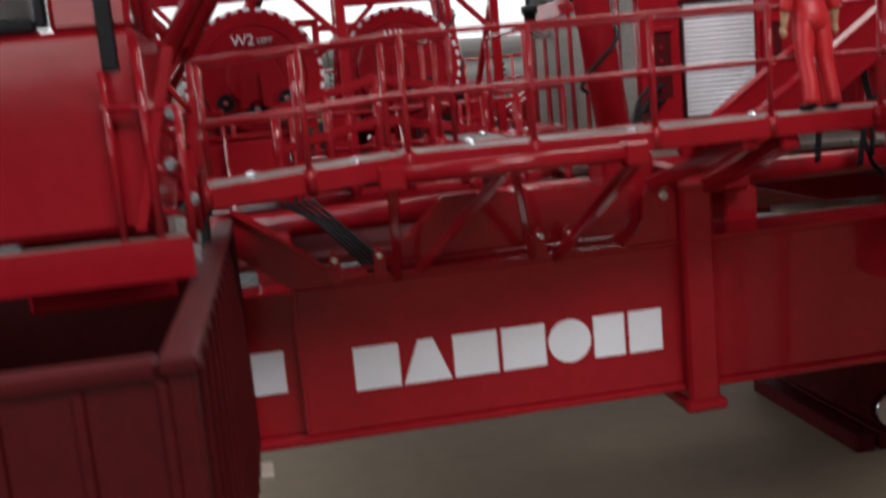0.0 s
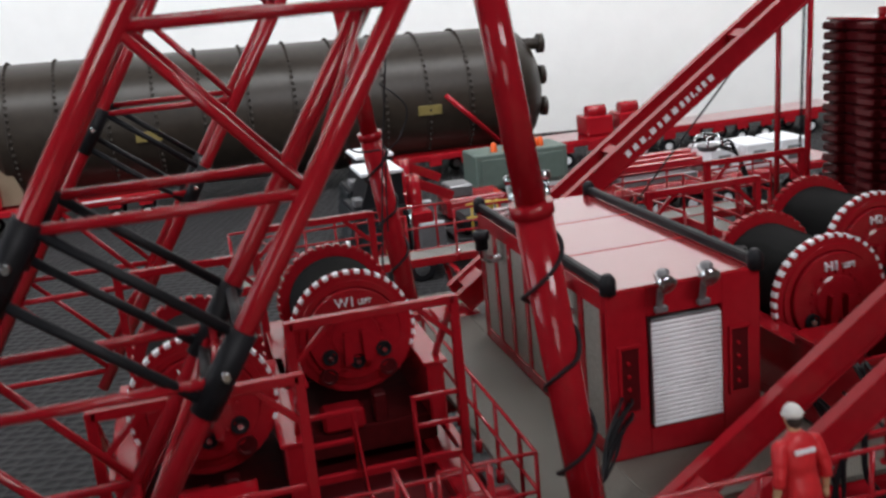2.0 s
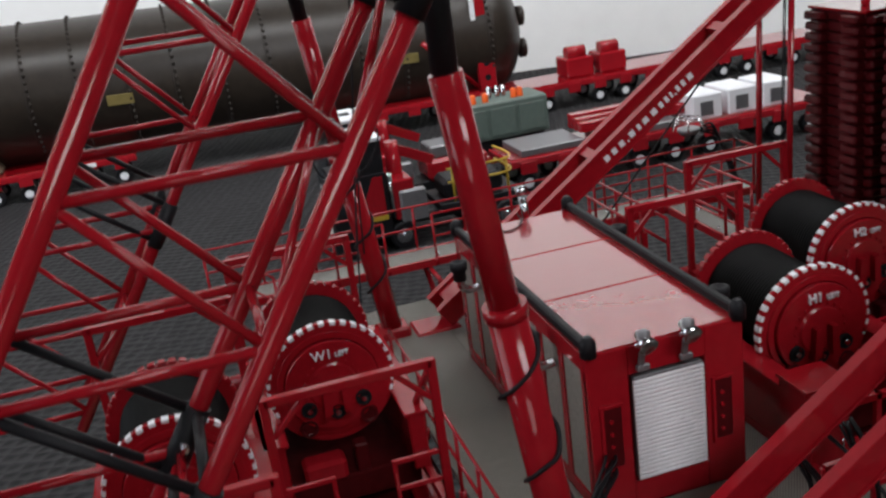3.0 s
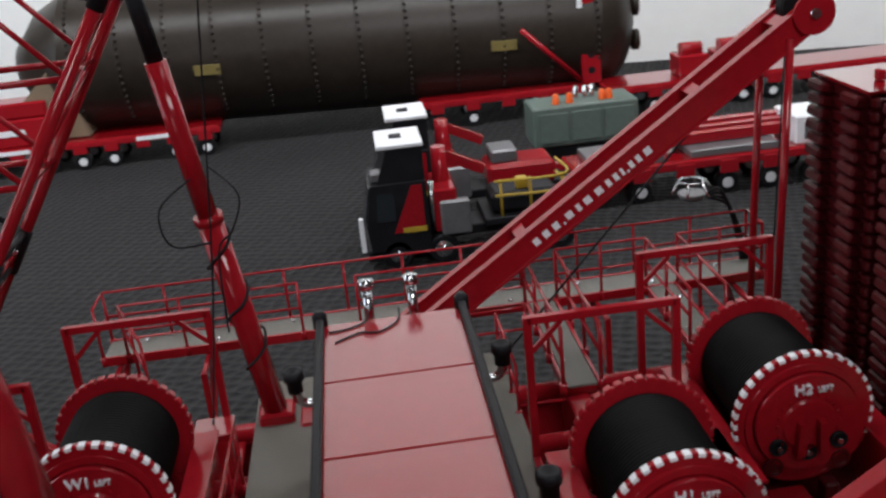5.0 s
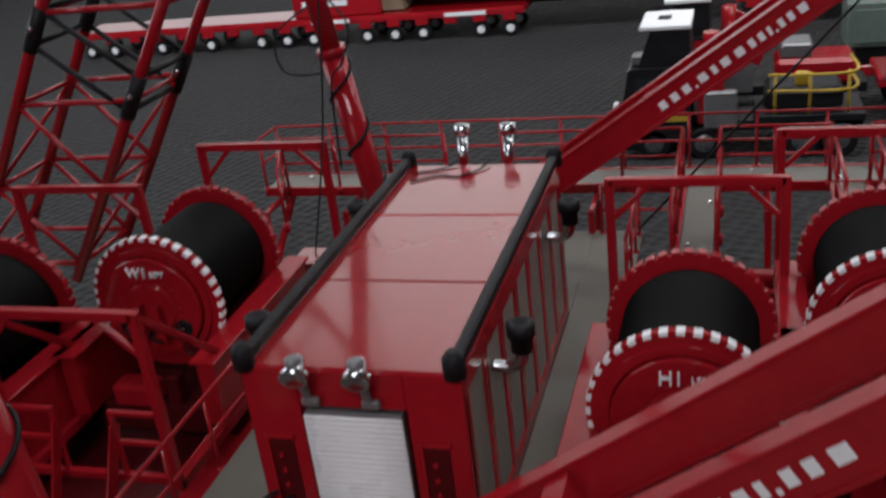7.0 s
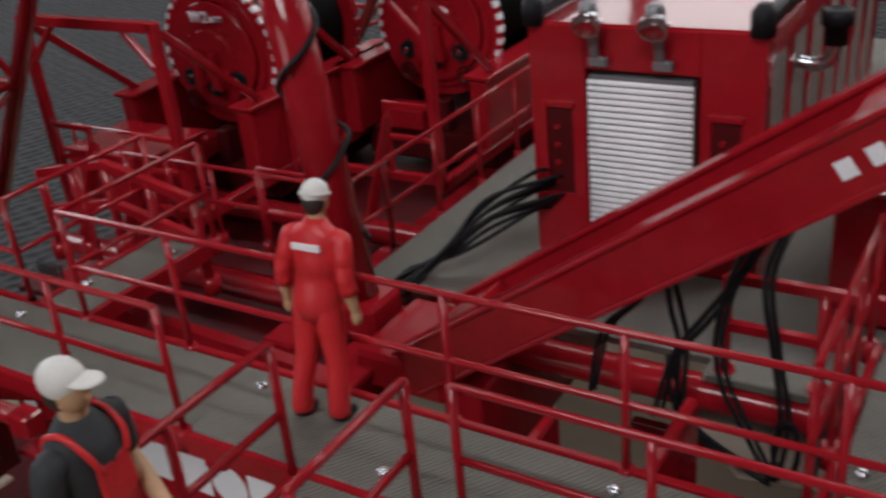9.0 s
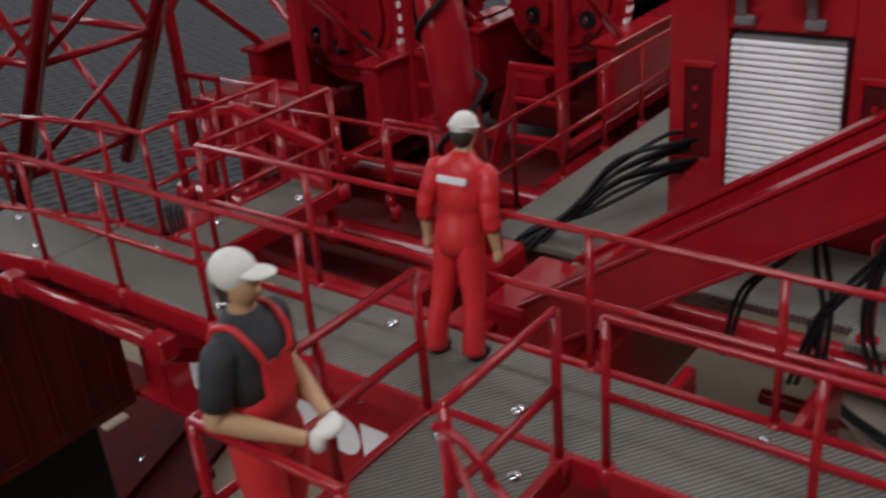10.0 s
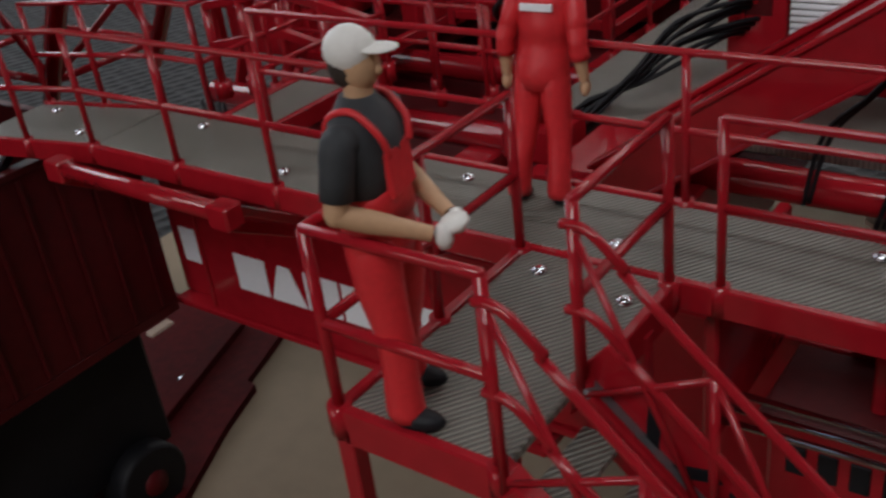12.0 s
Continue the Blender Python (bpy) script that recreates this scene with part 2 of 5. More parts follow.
def part(name, m, mat, parent, label=""):
    """Links the geometry as one mesh under a thing or a part; without a parent it stands alone."""
    root = parent
    while root is not None and root.parent is not None:
        root = root.parent
    o = ORIGIN[root.name] if root is not None else Vector((0, 0, 0))
    me = bpy.data.meshes.new(name)
    me.from_pydata([tuple((Vector(p) - o) * S) for p in m.v], [], m.f)
    for one in (mat if isinstance(mat, (list, tuple)) else [mat]):
        me.materials.append(one)
    me.polygons.foreach_set("use_smooth", m.s)
    me.polygons.foreach_set("material_index", m.m)
    bm = bmesh.new()
    bm.from_mesh(me)
    bmesh.ops.remove_doubles(bm, verts=bm.verts, dist=1e-7)
    bmesh.ops.recalc_face_normals(bm, faces=bm.faces)
    bm.to_mesh(me)
    bm.free()
    me.update()
    ob = new(name, me)
    if parent is not None:
        ob.parent = parent
    if label:
        ob["label"] = label
    return ob


def structure(name, m, mat, label, category):
    return tagged(part(name, m, mat, None), label, category, kind="structure")


def lettering(name, text, size, m, mat, parent, depth=0.02):
    """Letters in the built-in font on a surface; m places them, in full-size metres."""
    cu = bpy.data.curves.new(name, "FONT")
    cu.body, cu.size, cu.extrude, cu.align_x, cu.align_y = text, size, depth, "CENTER", "CENTER"
    tmp = new(name, cu)
    me = bpy.data.meshes.new_from_object(tmp)
    bpy.data.objects.remove(tmp)
    bpy.data.curves.remove(cu)
    root = parent
    while root.parent is not None:
        root = root.parent
    me.transform(Matrix.Scale(S, 4) @ Matrix.Translation(-ORIGIN[root.name]) @ m)
    me.materials.append(mat)
    ob = new(name, me)
    ob.parent = parent
    return ob


# ---- the setting ----
GROUND = -3.1
FLOOR = -5.635
BOARD = -5.45
structure("floor", M().box(-100, 100, -70, 118, FLOOR - 1.2, FLOOR, 0), CARPET, "charcoal woven carpet covering the whole room floor", "carpet")
wd = Vector((math.cos(radians(-13)), math.sin(radians(-13)), 0))
wc = Vector((21.6, 67.0, 57.5))
structure("wall_north", M().frame_box(wc, (wd, wd.cross(Vector((0, 0, -1))), (0, 0, 1)), (135, 2, 64.3), 0), WALL, "plain white plaster wall behind the models", "wall")
# Unseen walls and ceiling; their darkness only keeps bounced light down.
ws = M().box(-102, -8, -74, -70, FLOOR - 1.2, 120, 0).box(40, 102, -74, -70, FLOOR - 1.2, 120, 0).box(-8, 40, -74, -70, 79, 120, 0)
ws.box(-8, 40, -74, -70, FLOOR - 1.2, 53, 0)
structure("wall_south", ws, UNSEEN_DARK, "unseen wall with an added high window, darkened to cut bounced light", "wall")
ww = M().box(-104, -100, -70, -45, FLOOR - 1.2, 120, 0).box(-104, -100, 43, 118, FLOOR - 1.2, 120, 0)
ww.box(-104, -100, -45, 43, FLOOR - 1.2, 10, 0).box(-104, -100, -45, 43, 62, 120, 0)
structure("wall_west", ww, UNSEEN_DARK, "unseen wall with a wide window, darkened to cut bounced light", "wall")
structure("wall_east", M().box(100, 104, -70, 118, FLOOR - 1.2, 120, 0), UNSEEN_DARK, "unseen wall, darkened to cut bounced light", "wall")
structure("ceiling", M().box(-102, 102, -72, 118, 106, 110, 0), UNSEEN_DARK, "unseen ceiling, darkened to cut bounced light", "ceiling")
board = M().box(-13, 40, -60, 8.4, FLOOR, BOARD, 0.02)
tagged(part("display_board", board, BEIGE, None), "beige smooth display board on the carpet under the crane", "display board")


# ---- rails and walkways ----
def railing(pts, label, h=1.1, step=1.05, r=0.028, mids=(0.5,), group="walkway railings", square=False):
    """Round rails on posts along base points."""
    t = thing("railing", pts[0], label, "railing", group)
    pts = [Vector(p) for p in pts]
    for k in (1.0, *mids):
        m = M()
        for a, b in zip(pts, pts[1:]):
            u = Vector((0, 0, h * k))
            if square:
                m.bar(a + u, b + u, r * 2, r * 2, 0.008)
                continue
            m.tube(a + u, b + u, r, n=8)
            m.ell(b + u, (r, r, r), 8)
        part("top_rail" if k == 1.0 else "mid_rail", m, RED, t)
    seen = set()
    for a, b in zip(pts, pts[1:]):
        n = max(1, round((b - a).length / step))
        for i in range(n + 1):
            p = a.lerp(b, i / n)
            key = tuple(round(c, 2) for c in p)
            if key in seen:
                continue
            seen.add(key)
            m = M().tube(p - Vector((0, 0, 0.16)), p + Vector((0, 0, h)), r * 1.1, n=8).tube(p - Vector((0, 0, 0.17)), p + Vector((0, 0, 0.03)), r * 2.2, n=8)
            part("post", m, RED, t)
    return t


def walkway(pts, w, label, z_thick=0.2):
    """A tread-plate deck between two red side channels, along centre points."""
    t = thing("walkway", pts[0], label, "walkway", "walkways")
    for a, b in zip(pts, pts[1:]):
        a, b = Vector(a), Vector(b)
        d = (b - a).normalized()
        side = d.cross(Vector((0, 0, 1))).normalized()
        part("deck", M().bar(a - Vector((0, 0, 0.03)), b - Vector((0, 0, 0.03)), w - 0.1, 0.05), TREAD, t, "grey ribbed tread plate")
        for k in (-1, 1):
            o = side * (k * w / 2) - Vector((0, 0, z_thick / 2 - 0.01))
            part("side_channel", M().bar(a + o, b + o, 0.07, z_thick), RED, t)
        n = max(2, round((b - a).length / 1.6))
        for i in range(n):
            p = a.lerp(b, (i + 0.5) / n) + side * ((i % 2 - 0.5) * w * 0.5)
            part("bolt", M().lathe(p, (0, 0, 1), [(0, 0.055), (0.025, 0.05), (0.04, 0.02), (0.04, 0)], 8), STEEL, t, "small steel bolt head")
    return t


WZ = 0.66
walkway([(-4.25, -4.45, WZ), (9.5, -4.45, WZ)], 0.98, "grey tread-plate walkway with red edge channels along the main girder")
walkway([(-6.15, -4.62, WZ - 0.11), (-4.27, -4.45, WZ)], 0.98, "sloping grey tread-plate end of the walkway")
walkway([(-3.2, -3.9, WZ - 0.01), (-3.2, -2.2, WZ - 0.01)], 0.7, "short grey tread-plate walkway leading to the winches")
walkway([(-4.7, 10.6, WZ), (9.2, 10.6, WZ)], 0.85, "grey tread-plate walkway along the rear girder")
for x, y in ((4.41, 6.45), (7.02, 7.3)):
    walkway([(x, 10.15, WZ - 0.01), (x, y, WZ - 0.01)], 0.62, "short grey tread-plate walkway from the rear girder to the winches")
railing([(-6.1, -5.15, WZ - 0.1), (-4.23, -4.93, WZ), (-0.6, -4.93, WZ)], "red tube handrail along the front of the walkway")
railing([(-6.1, -4.15, WZ - 0.1), (-4.3, -3.98, WZ), (-3.6, -3.98, WZ)], "short red tube handrail at the walkway's end")
railing([(-3.6, -3.98, WZ), (-3.6, -2.2, WZ)], "red tube handrail beside the short walkway")
railing([(-2.8, -2.2, WZ), (-2.8, -3.98, WZ), (9.4, -3.98, WZ)], "long red tube handrail on the inner side of the walkway", step=1.3)
walkway([(4.2, -3.93, WZ - 0.01), (4.2, -1.7, WZ - 0.01)], 0.72, "short grey tread-plate walkway to the hoist winches")
for x in (3.78, 4.62):
    railing([(x, -3.9, WZ), (x, -1.75, WZ)], "red tube handrail beside a short walkway", step=0.8)
railing([(1.9, -4.93, WZ), (9.4, -4.93, WZ)], "red tube handrail along the outer side of the walkway", step=1.2)
railing([(-4.7, 10.15, WZ), (-4.7, 11.03, WZ), (9.2, 11.03, WZ), (9.2, 10.15, WZ)], "long red tube handrail round the rear walkway", step=1.25)
railing([(-4.2, 10.17, WZ), (-3.4, 8.2, WZ)], "short sloping red handrail by the rear walkway")
for x, y in ((4.07, 6.5), (4.75, 6.5), (6.68, 7.4), (7.36, 7.4)):
    railing([(x, 10.15, WZ), (x, y, WZ)], "red tube handrail beside a short rear walkway", step=1.2, r=0.034)
for x0, x1 in ((-4.2, -0.6), (0.6, 4.07), (4.75, 6.68), (7.36, 9.2)):
    railing([(x0, 10.17, WZ), (x1, 10.17, WZ)], "red tube handrail on the inner side of the rear walkway", step=1.2)
for x in (-4.4, -2.6, 0.4, 2.4, 5.6, 8.6):
    strut = thing("walkway_bracket", (x, 9.3, -0.9), "red sloping bracket under the rear walkway", "bracket", "walkway brackets")
    part("arm", M().bar((x, 9.25, -0.85), (x, 10.9, WZ - 0.2), 0.12, 0.14), RED, strut)
    part("tie", M().bar((x, 9.25, WZ - 0.25), (x, 10.9, WZ - 0.25), 0.1, 0.1), RED, strut)
    part("post", M().bar((x, 9.3, -0.9), (x, 9.3, WZ - 0.2), 0.12, 0.12), RED, strut)


# ---- main girders and frame ----
def girder(y0, y1, label, XE=9.5):
    """A deep box girder with flanges, stiffeners and a heavy upright at mid-length."""
    t = thing("girder", (0, y0, -2.6), label, "girder", "girders")
    part("web", M().box(-5.44, XE, y0 + 0.06, y1 - 0.06, -2.53, -0.83, 0.02), RED, t)
    part("recessed_web", M().box(-6.2, -5.44, y0 + 0.22, y1 - 0.06, -2.53, -0.86, 0.02), RED, t)
    part("lower_flange", M().box(-6.2, XE, y0, y1, -2.62, -2.53, 0.02), RED, t)
    part("upper_flange", M().box(-5.0, XE, y0, y1, -0.83, -0.77, 0.02), RED, t)
    for z in (-0.765, -0.69):
        part("flange_lip", M().box(-4.85, -1.65, y0 - 0.03 + (z + 0.765) * 2, y0 + 0.05 + (z + 0.765) * 2, z, z + 0.035, 0.012), RED, t)
    part("upright", M().box(-0.92, -0.53, y0 - 0.12, y1 + 0.05, -2.75, -0.16, 0.04), RED, t)
    part("head_plate", M().box(-0.97, -0.48, y0 - 0.15, y1 + 0.06, -0.2, -0.1, 0.02), RED, t)
    part("cap", M().box(-0.98, -0.46, y0 - 0.16, y1 + 0.08, -2.86, -2.72, 0.05), RED, t)
    part("stiffener", M().box(-5.46, -5.40, y0 + 0.02, y0 + 0.26, -2.5, -0.8, 0.01), RED, t)
    part("end_plate", M().plate([(-6.1, 0.10), (-5.9, 0.12), (-4.98, -0.64), (-4.94, -0.78), (-5.44, -0.80), (-6.1, -0.28)], y0 - 0.01, y0 + 0.09, 1), RED, t)
    part("end_lip", M().bar((-6.0, y0 - 0.04, 0.14), (-4.98, y0 - 0.04, -0.66), 0.12, 0.05), RED, t)
    part("gusset", M().plate([(-1.62, -0.76), (-0.93, -0.76), (-0.93, -0.06), (-1.22, -0.04), (-1.32, -0.2), (-1.34, -0.5), (-1.45, -0.66)], y0, y0 + 0.08, 1), RED, t)
    part("gusset_pin", M().lathe((-1.1, y0 - 0.05, -0.22), (0, 1, 0), [(0, 0), (0, 0.05), (0.1, 0.05), (0.1, 0)], 10), STEEL, t, "bright steel pin")
    for x in (-4.95, -4.45, -2.6, -2.25):
        part("lug", M().plate([(x - 0.07, -0.77), (x + 0.07, -0.77), (x + 0.06, -0.5), (x, -0.42), (x - 0.06, -0.5)], y0 - 0.05, y0 + 0.02, 1), RED, t)
        part("lug_pin", M().lathe((x, y0 - 0.09, -0.52), (0, 1, 0), [(0, 0), (0, 0.035), (0.15, 0.035), (0.15, 0)], 8), STEEL, t, "bright steel pin")
    part("stiffener", M().box(XE - 0.2, XE + 0.1, y0 - 0.08, y0 + 0.1, -2.55, -0.3, 0.02), RED, t)
    return t


front = girder(-3.25, -2.4, "deep glossy red box girder with plain white markings", 2.5)
rear = girder(8.4, 9.25, "deep glossy red box girder behind the engine house")
# the brand mark as plain white shapes
x, lo, hi = -4.87, -2.07, -1.57
for w, kind in ((0.56, "block"), (0.56, "wedge"), (0.56, "block"), (0.56, "block"), (0.52, "disc"), (0.42, "block"), (0.45, "block")):
    if kind == "wedge":
        outline = [(x, lo), (x + w, lo), (x + w * 0.66, hi), (x + w * 0.34, hi)]
    elif kind == "disc":
        outline = [(x + w / 2 + w * 0.5 * math.cos(a * math.tau / 20), (lo + hi) / 2 + 0.26 * math.sin(a * math.tau / 20)) for a in range(20)]
    else:
        outline = [(x + 0.02, lo), (x + w - 0.02, lo), (x + w - 0.02, hi), (x + 0.02, hi)]
    part("marking_shape", M().plate(outline, -3.202, -3.15, 1), WHITE, front, "plain white marking shape")
    x += w + 0.015
part("marking_shape", M().box(-6.02, -5.62, -3.045, -3.0, -2.02, -1.53, 0.004), WHITE, front, "plain white marking shape")

superframe = thing("upper_frame", (0, 0, -0.9), "dark red cross beams of the crane's upper frame with added stand-in sheets", "crane frame")
for i, xx in enumerate((-5.6, -2.0, 0.3, 4.6, 6.6, 8.8)):
    part("cross_beam", M().box(xx - 0.22, xx + 0.22, -2.4, 8.4, -1.5, -0.35, 0.03), RED, superframe)
for yy in (-1.6, 0.2, 6.2, 8.0):
    part("long_beam", M().tube((-6.4, yy, -0.28), (9.2, yy, -0.28), 0.17, n=16), RED, superframe)
part("raised_panel", M().plate([(-4.5, -0.78), (-3.62, 0.02), (-1.5, -0.06), (-0.95, -0.1), (-0.95, -0.78)], -3.0, -2.85, 1), RED, superframe)
for a, b in (((-4.45, -5.2, 0.5), (-2.15, -5.24, 0.5)),):
    arm = thing("swing_arm", a, "red tubular folding arm under the walkway edge", "arm")
    part("tube", M().tube(a, b, 0.085, n=12), RED, arm)
    for p in (a, b):
        part("end_block", M().box(p[0] - 0.12, p[0] + 0.12, p[1] - 0.1, p[1] + 0.1, p[2] - 0.12, p[2] + 0.1, 0.02), RED, arm)
        part("strut", M().bar((p[0], p[1], p[2] - 0.1), (p[0] * 0.8 - 0.7, -3.25, -0.8), 0.1, 0.12), RED, arm)
    part("brace", M().bar((-3.3, -5.2, 0.45), (-2.7, -3.25, -0.75), 0.08, 0.1), RED, arm)
    part("brace", M().bar((-3.4, -5.2, 0.45), (-4.0, -3.25, -0.75), 0.08, 0.1), RED, arm)
for a, b in (((-1.2, -3.25, -0.08), (-0.8, -4.9, 0.47)), ((-0.56, -3.25, -0.18), (-0.38, -4.9, 0.43))):
    part("outrigger_arm", M().bar(a, b, 0.22, 0.18, 0.03), RED, superframe)
    part("arm_lip", M().bar(Vector(a) + Vector((0.13, 0, 0.11)), Vector(b) + Vector((0.13, 0, 0.11)), 0.05, 0.05), RED, superframe)
# Added sheets; their dark red stands for the shaded gap under the winches.
part("dark_fill_sheet", M().box(-6.6, -1.55, -2.3, 6.4, -0.72, -0.62, 0.02), DARK_SHADED_RED, superframe)
part("dark_fill_sheet", M().box(3.6, 9.2, -1.2, 6.2, -0.72, -0.62, 0.02), DARK_SHADED_RED, superframe)
# Added pale sheet and bearer in place of the lit board seen below.
part("lit_board_stand_in", M().plate([(1.7, -0.65), (1.8, -0.3), (3.77, -0.5), (3.56, -1.6), (2.8, -1.72)], -1.06, -1.0, 2), PALE, superframe, "added pale sheet standing for the lit board below")
part("stand_in_bearer", M().bar((1.6, -1.25, -1.12), (4.0, -1.25, -1.12), 0.12, 0.12), DARK_SHADED_RED, superframe)
deck = thing("deck", (0, 3, 0), "grey tread-plate deck round the engine house", "deck")
part("plate", M().box(-1.55, 0.0, -1.3, 9.4, -0.09, 0.0), TREAD, deck)
part("plate", M().box(0.0, 2.44, -1.45, 0.0, -0.09, 0.0), TREAD, deck)
part("plate", M().box(2.44, 3.35, -1.72, 9.4, -0.09, 0.0), TREAD, deck)
part("plate", M().box(0.0, 2.44, 6.1, 9.4, -0.09, 0.0), TREAD, deck)
part("plate", M().box(3.35, 5.2, -1.6, -0.4, -0.09, 0.0), TREAD, deck)
railing([(-1.6, -0.6, 0), (-1.6, 5.8, 0)], "red tube handrail beside the deck", step=1.1)
railing([(-1.6, -0.6, 0), (-1.6, -1.25, 0), (-2.9, -1.25, 0)], "red tube handrail at the deck corner", step=0.7)

# ---- the engine house ----
house = thing("engine_house", (1.22, 3, 0), "glossy red engine house with white ribbed shutter and mesh sides", "engine house")
HX, HY, HZ = 2.44, 6.1, 2.59
body = M().box(0.12, HX - 0.12, 0.12, HY - 0.12, 0.05, HZ - 0.08, 0)
part("body", body, DARK_SHADED_RED, house)
for x0, x1, z0, z1 in ((0, 0.62, 0, HZ), (1.82, HX, 0, HZ), (0.62, 1.82, 2.14, HZ - 0.002), (0.62, 1.82, 0.002, 0.42)):
    part("front_panel", M().box(x0, x1, 0, 0.14, z0, z1, 0.015), RED, house)
part("rear_wall", M().box(0, HX, HY - 0.14, HY, 0, HZ, 0.02), RED, house)
for k in (0, 1, 2):
    y0 = 0.02 + k * (HY - 0.04) / 3
    y1 = y0 + (HY - 0.04) / 3 - 0.022
    part("roof_panel", M().box(0.10, HX - 0.10, y0, y1, HZ - 0.06, HZ + 0.02, 0.02), RED_ROOF, house, "smooth glossy red roof panel")
for x0, x1 in ((0.0, 0.08), (HX - 0.08, HX)):
    part("sill", M().box(x0, x1, 0.15, HY - 0.15, 0.0, 0.22, 0.01), RED, house)
    part("header", M().box(x0, x1, 0.15, HY - 0.15, HZ - 0.3, HZ - 0.01, 0.01), RED, house)
    n = 7
    for i in range(n + 1):
        yy = 0.15 + (HY - 0.3) * i / n
        part("upright", M().box(x0, x1, yy - 0.09, yy + 0.09, 0.2, HZ - 0.28, 0.01), RED, house)
    xm = (x0 + x1) / 2
    for i in range(n):
        ya, yb = 0.15 + (HY - 0.3) * i / n + 0.09, 0.15 + (HY - 0.3) * (i + 1) / n - 0.09
        part("screen", M().box(xm - 0.012, xm + 0.012, ya, yb, 0.22, HZ - 0.3, 0), MESHGREY, house, "grey wire-mesh side screen")
for xr in (0.06, HX - 0.06):
    rail = M().bar((xr, -0.02, HZ + 0.10), (xr, HY + 0.02, HZ + 0.10), 0.13, 0.16, 0.03)
    rr = part("roof_rail", rail, BLACK, house, "black roof edge rail")
    for yy in (0.03, HY - 0.03):
        part("rail_end", M().lathe((xr, yy, HZ - 0.02), (0, 0, 1), [(0, 0), (0, 0.12), (0.22, 0.12), (0.3, 0.06), (0.3, 0)], 10), BLACK, rr)
sh = part("shutter", M().box(0.68, 1.76, -0.03, 0.1, 0.44, 2.10, 0.01), GREYMETAL, house, "white ribbed roller shutter")
for i in range(24):
    z = 0.475 + i * 0.0675
    part("slat", M().lathe((0.67, -0.03, z), (1, 0, 0), [(0, 0), (0, 0.0295), (1.10, 0.0295), (1.10, 0)], 8), SHUTTER, sh)
for x0 in (0.14, 1.9):
    part("recess", M().box(x0 + 0.05, x0 + 0.33, -0.012, 0.03, 0.75, 1.72, 0.004), DARK_SHADED_RED, house, "dark recessed door panel")
    part("frame", M().box(x0, x0 + 0.05, -0.05, 0.02, 0.7, 1.78, 0.01).box(x0 + 0.052, x0 + 0.36, -0.05, 0.02, 1.72, 1.78, 0.01), RED, house)
    for i in range(4):
        part("latch", M().lathe((x0 + 0.16, -0.012, 0.9 + 0.2 * i), (0, -1, 0), [(0, 0.03), (0.03, 0.03), (0.03, 0)], 8), RED, house)


def spotlight(x, y, z, dy):
    t = thing("floodlight", (x, y, z), "small chrome floodlight on a bracket at the roof edge", "lamp", "house floodlights")
    part("bracket", M().bar((x, y, z - 0.3), (x, y + dy * 0.10, z + 0.08), 0.09, 0.05), GREYMETAL, t)
    part("foot", M().box(x - 0.07, x + 0.13, y - 0.04, y + 0.04, z - 0.36, z - 0.26, 0.02), GREYMETAL, t)
    hd = Vector((x, y + dy * 0.16, z + 0.16))
    part("lamp_head", M().lathe(hd, (0.1, dy, -0.5), [(-0.16, 0), (-0.16, 0.07), (-0.02, 0.1), (0.12, 0.15), (0.12, 0.13), (0.02, 0.0)], 12), STEEL, t, "chrome reflector head")
    part("yoke", M().tube(hd + Vector((-0.15, 0, -0.03)), hd + Vector((0.15, 0, -0.03)), 0.025), STEEL, t)
    part("knob", M().lathe(hd + Vector((0.0, 0, 0.07)), (0, 0, 1), [(0, 0.09), (0.07, 0.09), (0.1, 0.05), (0.1, 0)], 8), GREYMETAL, t)
    return t


for x in (0.78, 1.45):
    spotlight(x, -0.08, HZ - 0.02, -1)
for x in (0.86, 1.6):
    t = thing("exhaust_stack", (x, 6.4, 2.4), "short chrome exhaust pipe with a capped mouth", "exhaust pipe", "exhaust stacks")
    part("pipe", M().tube((x, 6.35, 2.35), (x, 6.48, 2.95), 0.085, n=14), STEEL, t)
    part("cap", M().lathe((x, 6.48, 2.94), (0, 0.2, 1), [(0, 0.09), (0.03, 0.13), (0.18, 0.13), (0.2, 0.08), (0.12, 0.0)], 14), STEEL, t)
    part("bracket", M().box(x - 0.1, x + 0.1, 6.1, 6.42, 2.3, 2.4, 0.02), RED, t)


def air_intake(x, y, z, dx):
    t = thing("air_intake", (x, y, z), "bent chrome pipe with a black rubber cap on the house side", "intake pipe", "air intakes")
    pts = [(x, y, z), (x + dx * 0.2, y, z - 0.02), (x + dx * 0.33, y, z + 0.06), (x + dx * 0.36, y, z + 0.22)]
    part("pipe", M().cable(pts, 0.075, 10), STEEL, t)
    part("cap", M().lathe((x + dx * 0.36, y, z + 0.2), (0, 0, 1), [(0, 0.09), (0, 0.12), (0.2, 0.12), (0.2, 0.16), (0.34, 0.16), (0.36, 0.1), (0.28, 0)], 14), BLACK, t)
    return t


for y in (1.2, 4.7):
    air_intake(0.0, y, 2.0, -1)
    air_intake(HX, y, 2.0, 1)


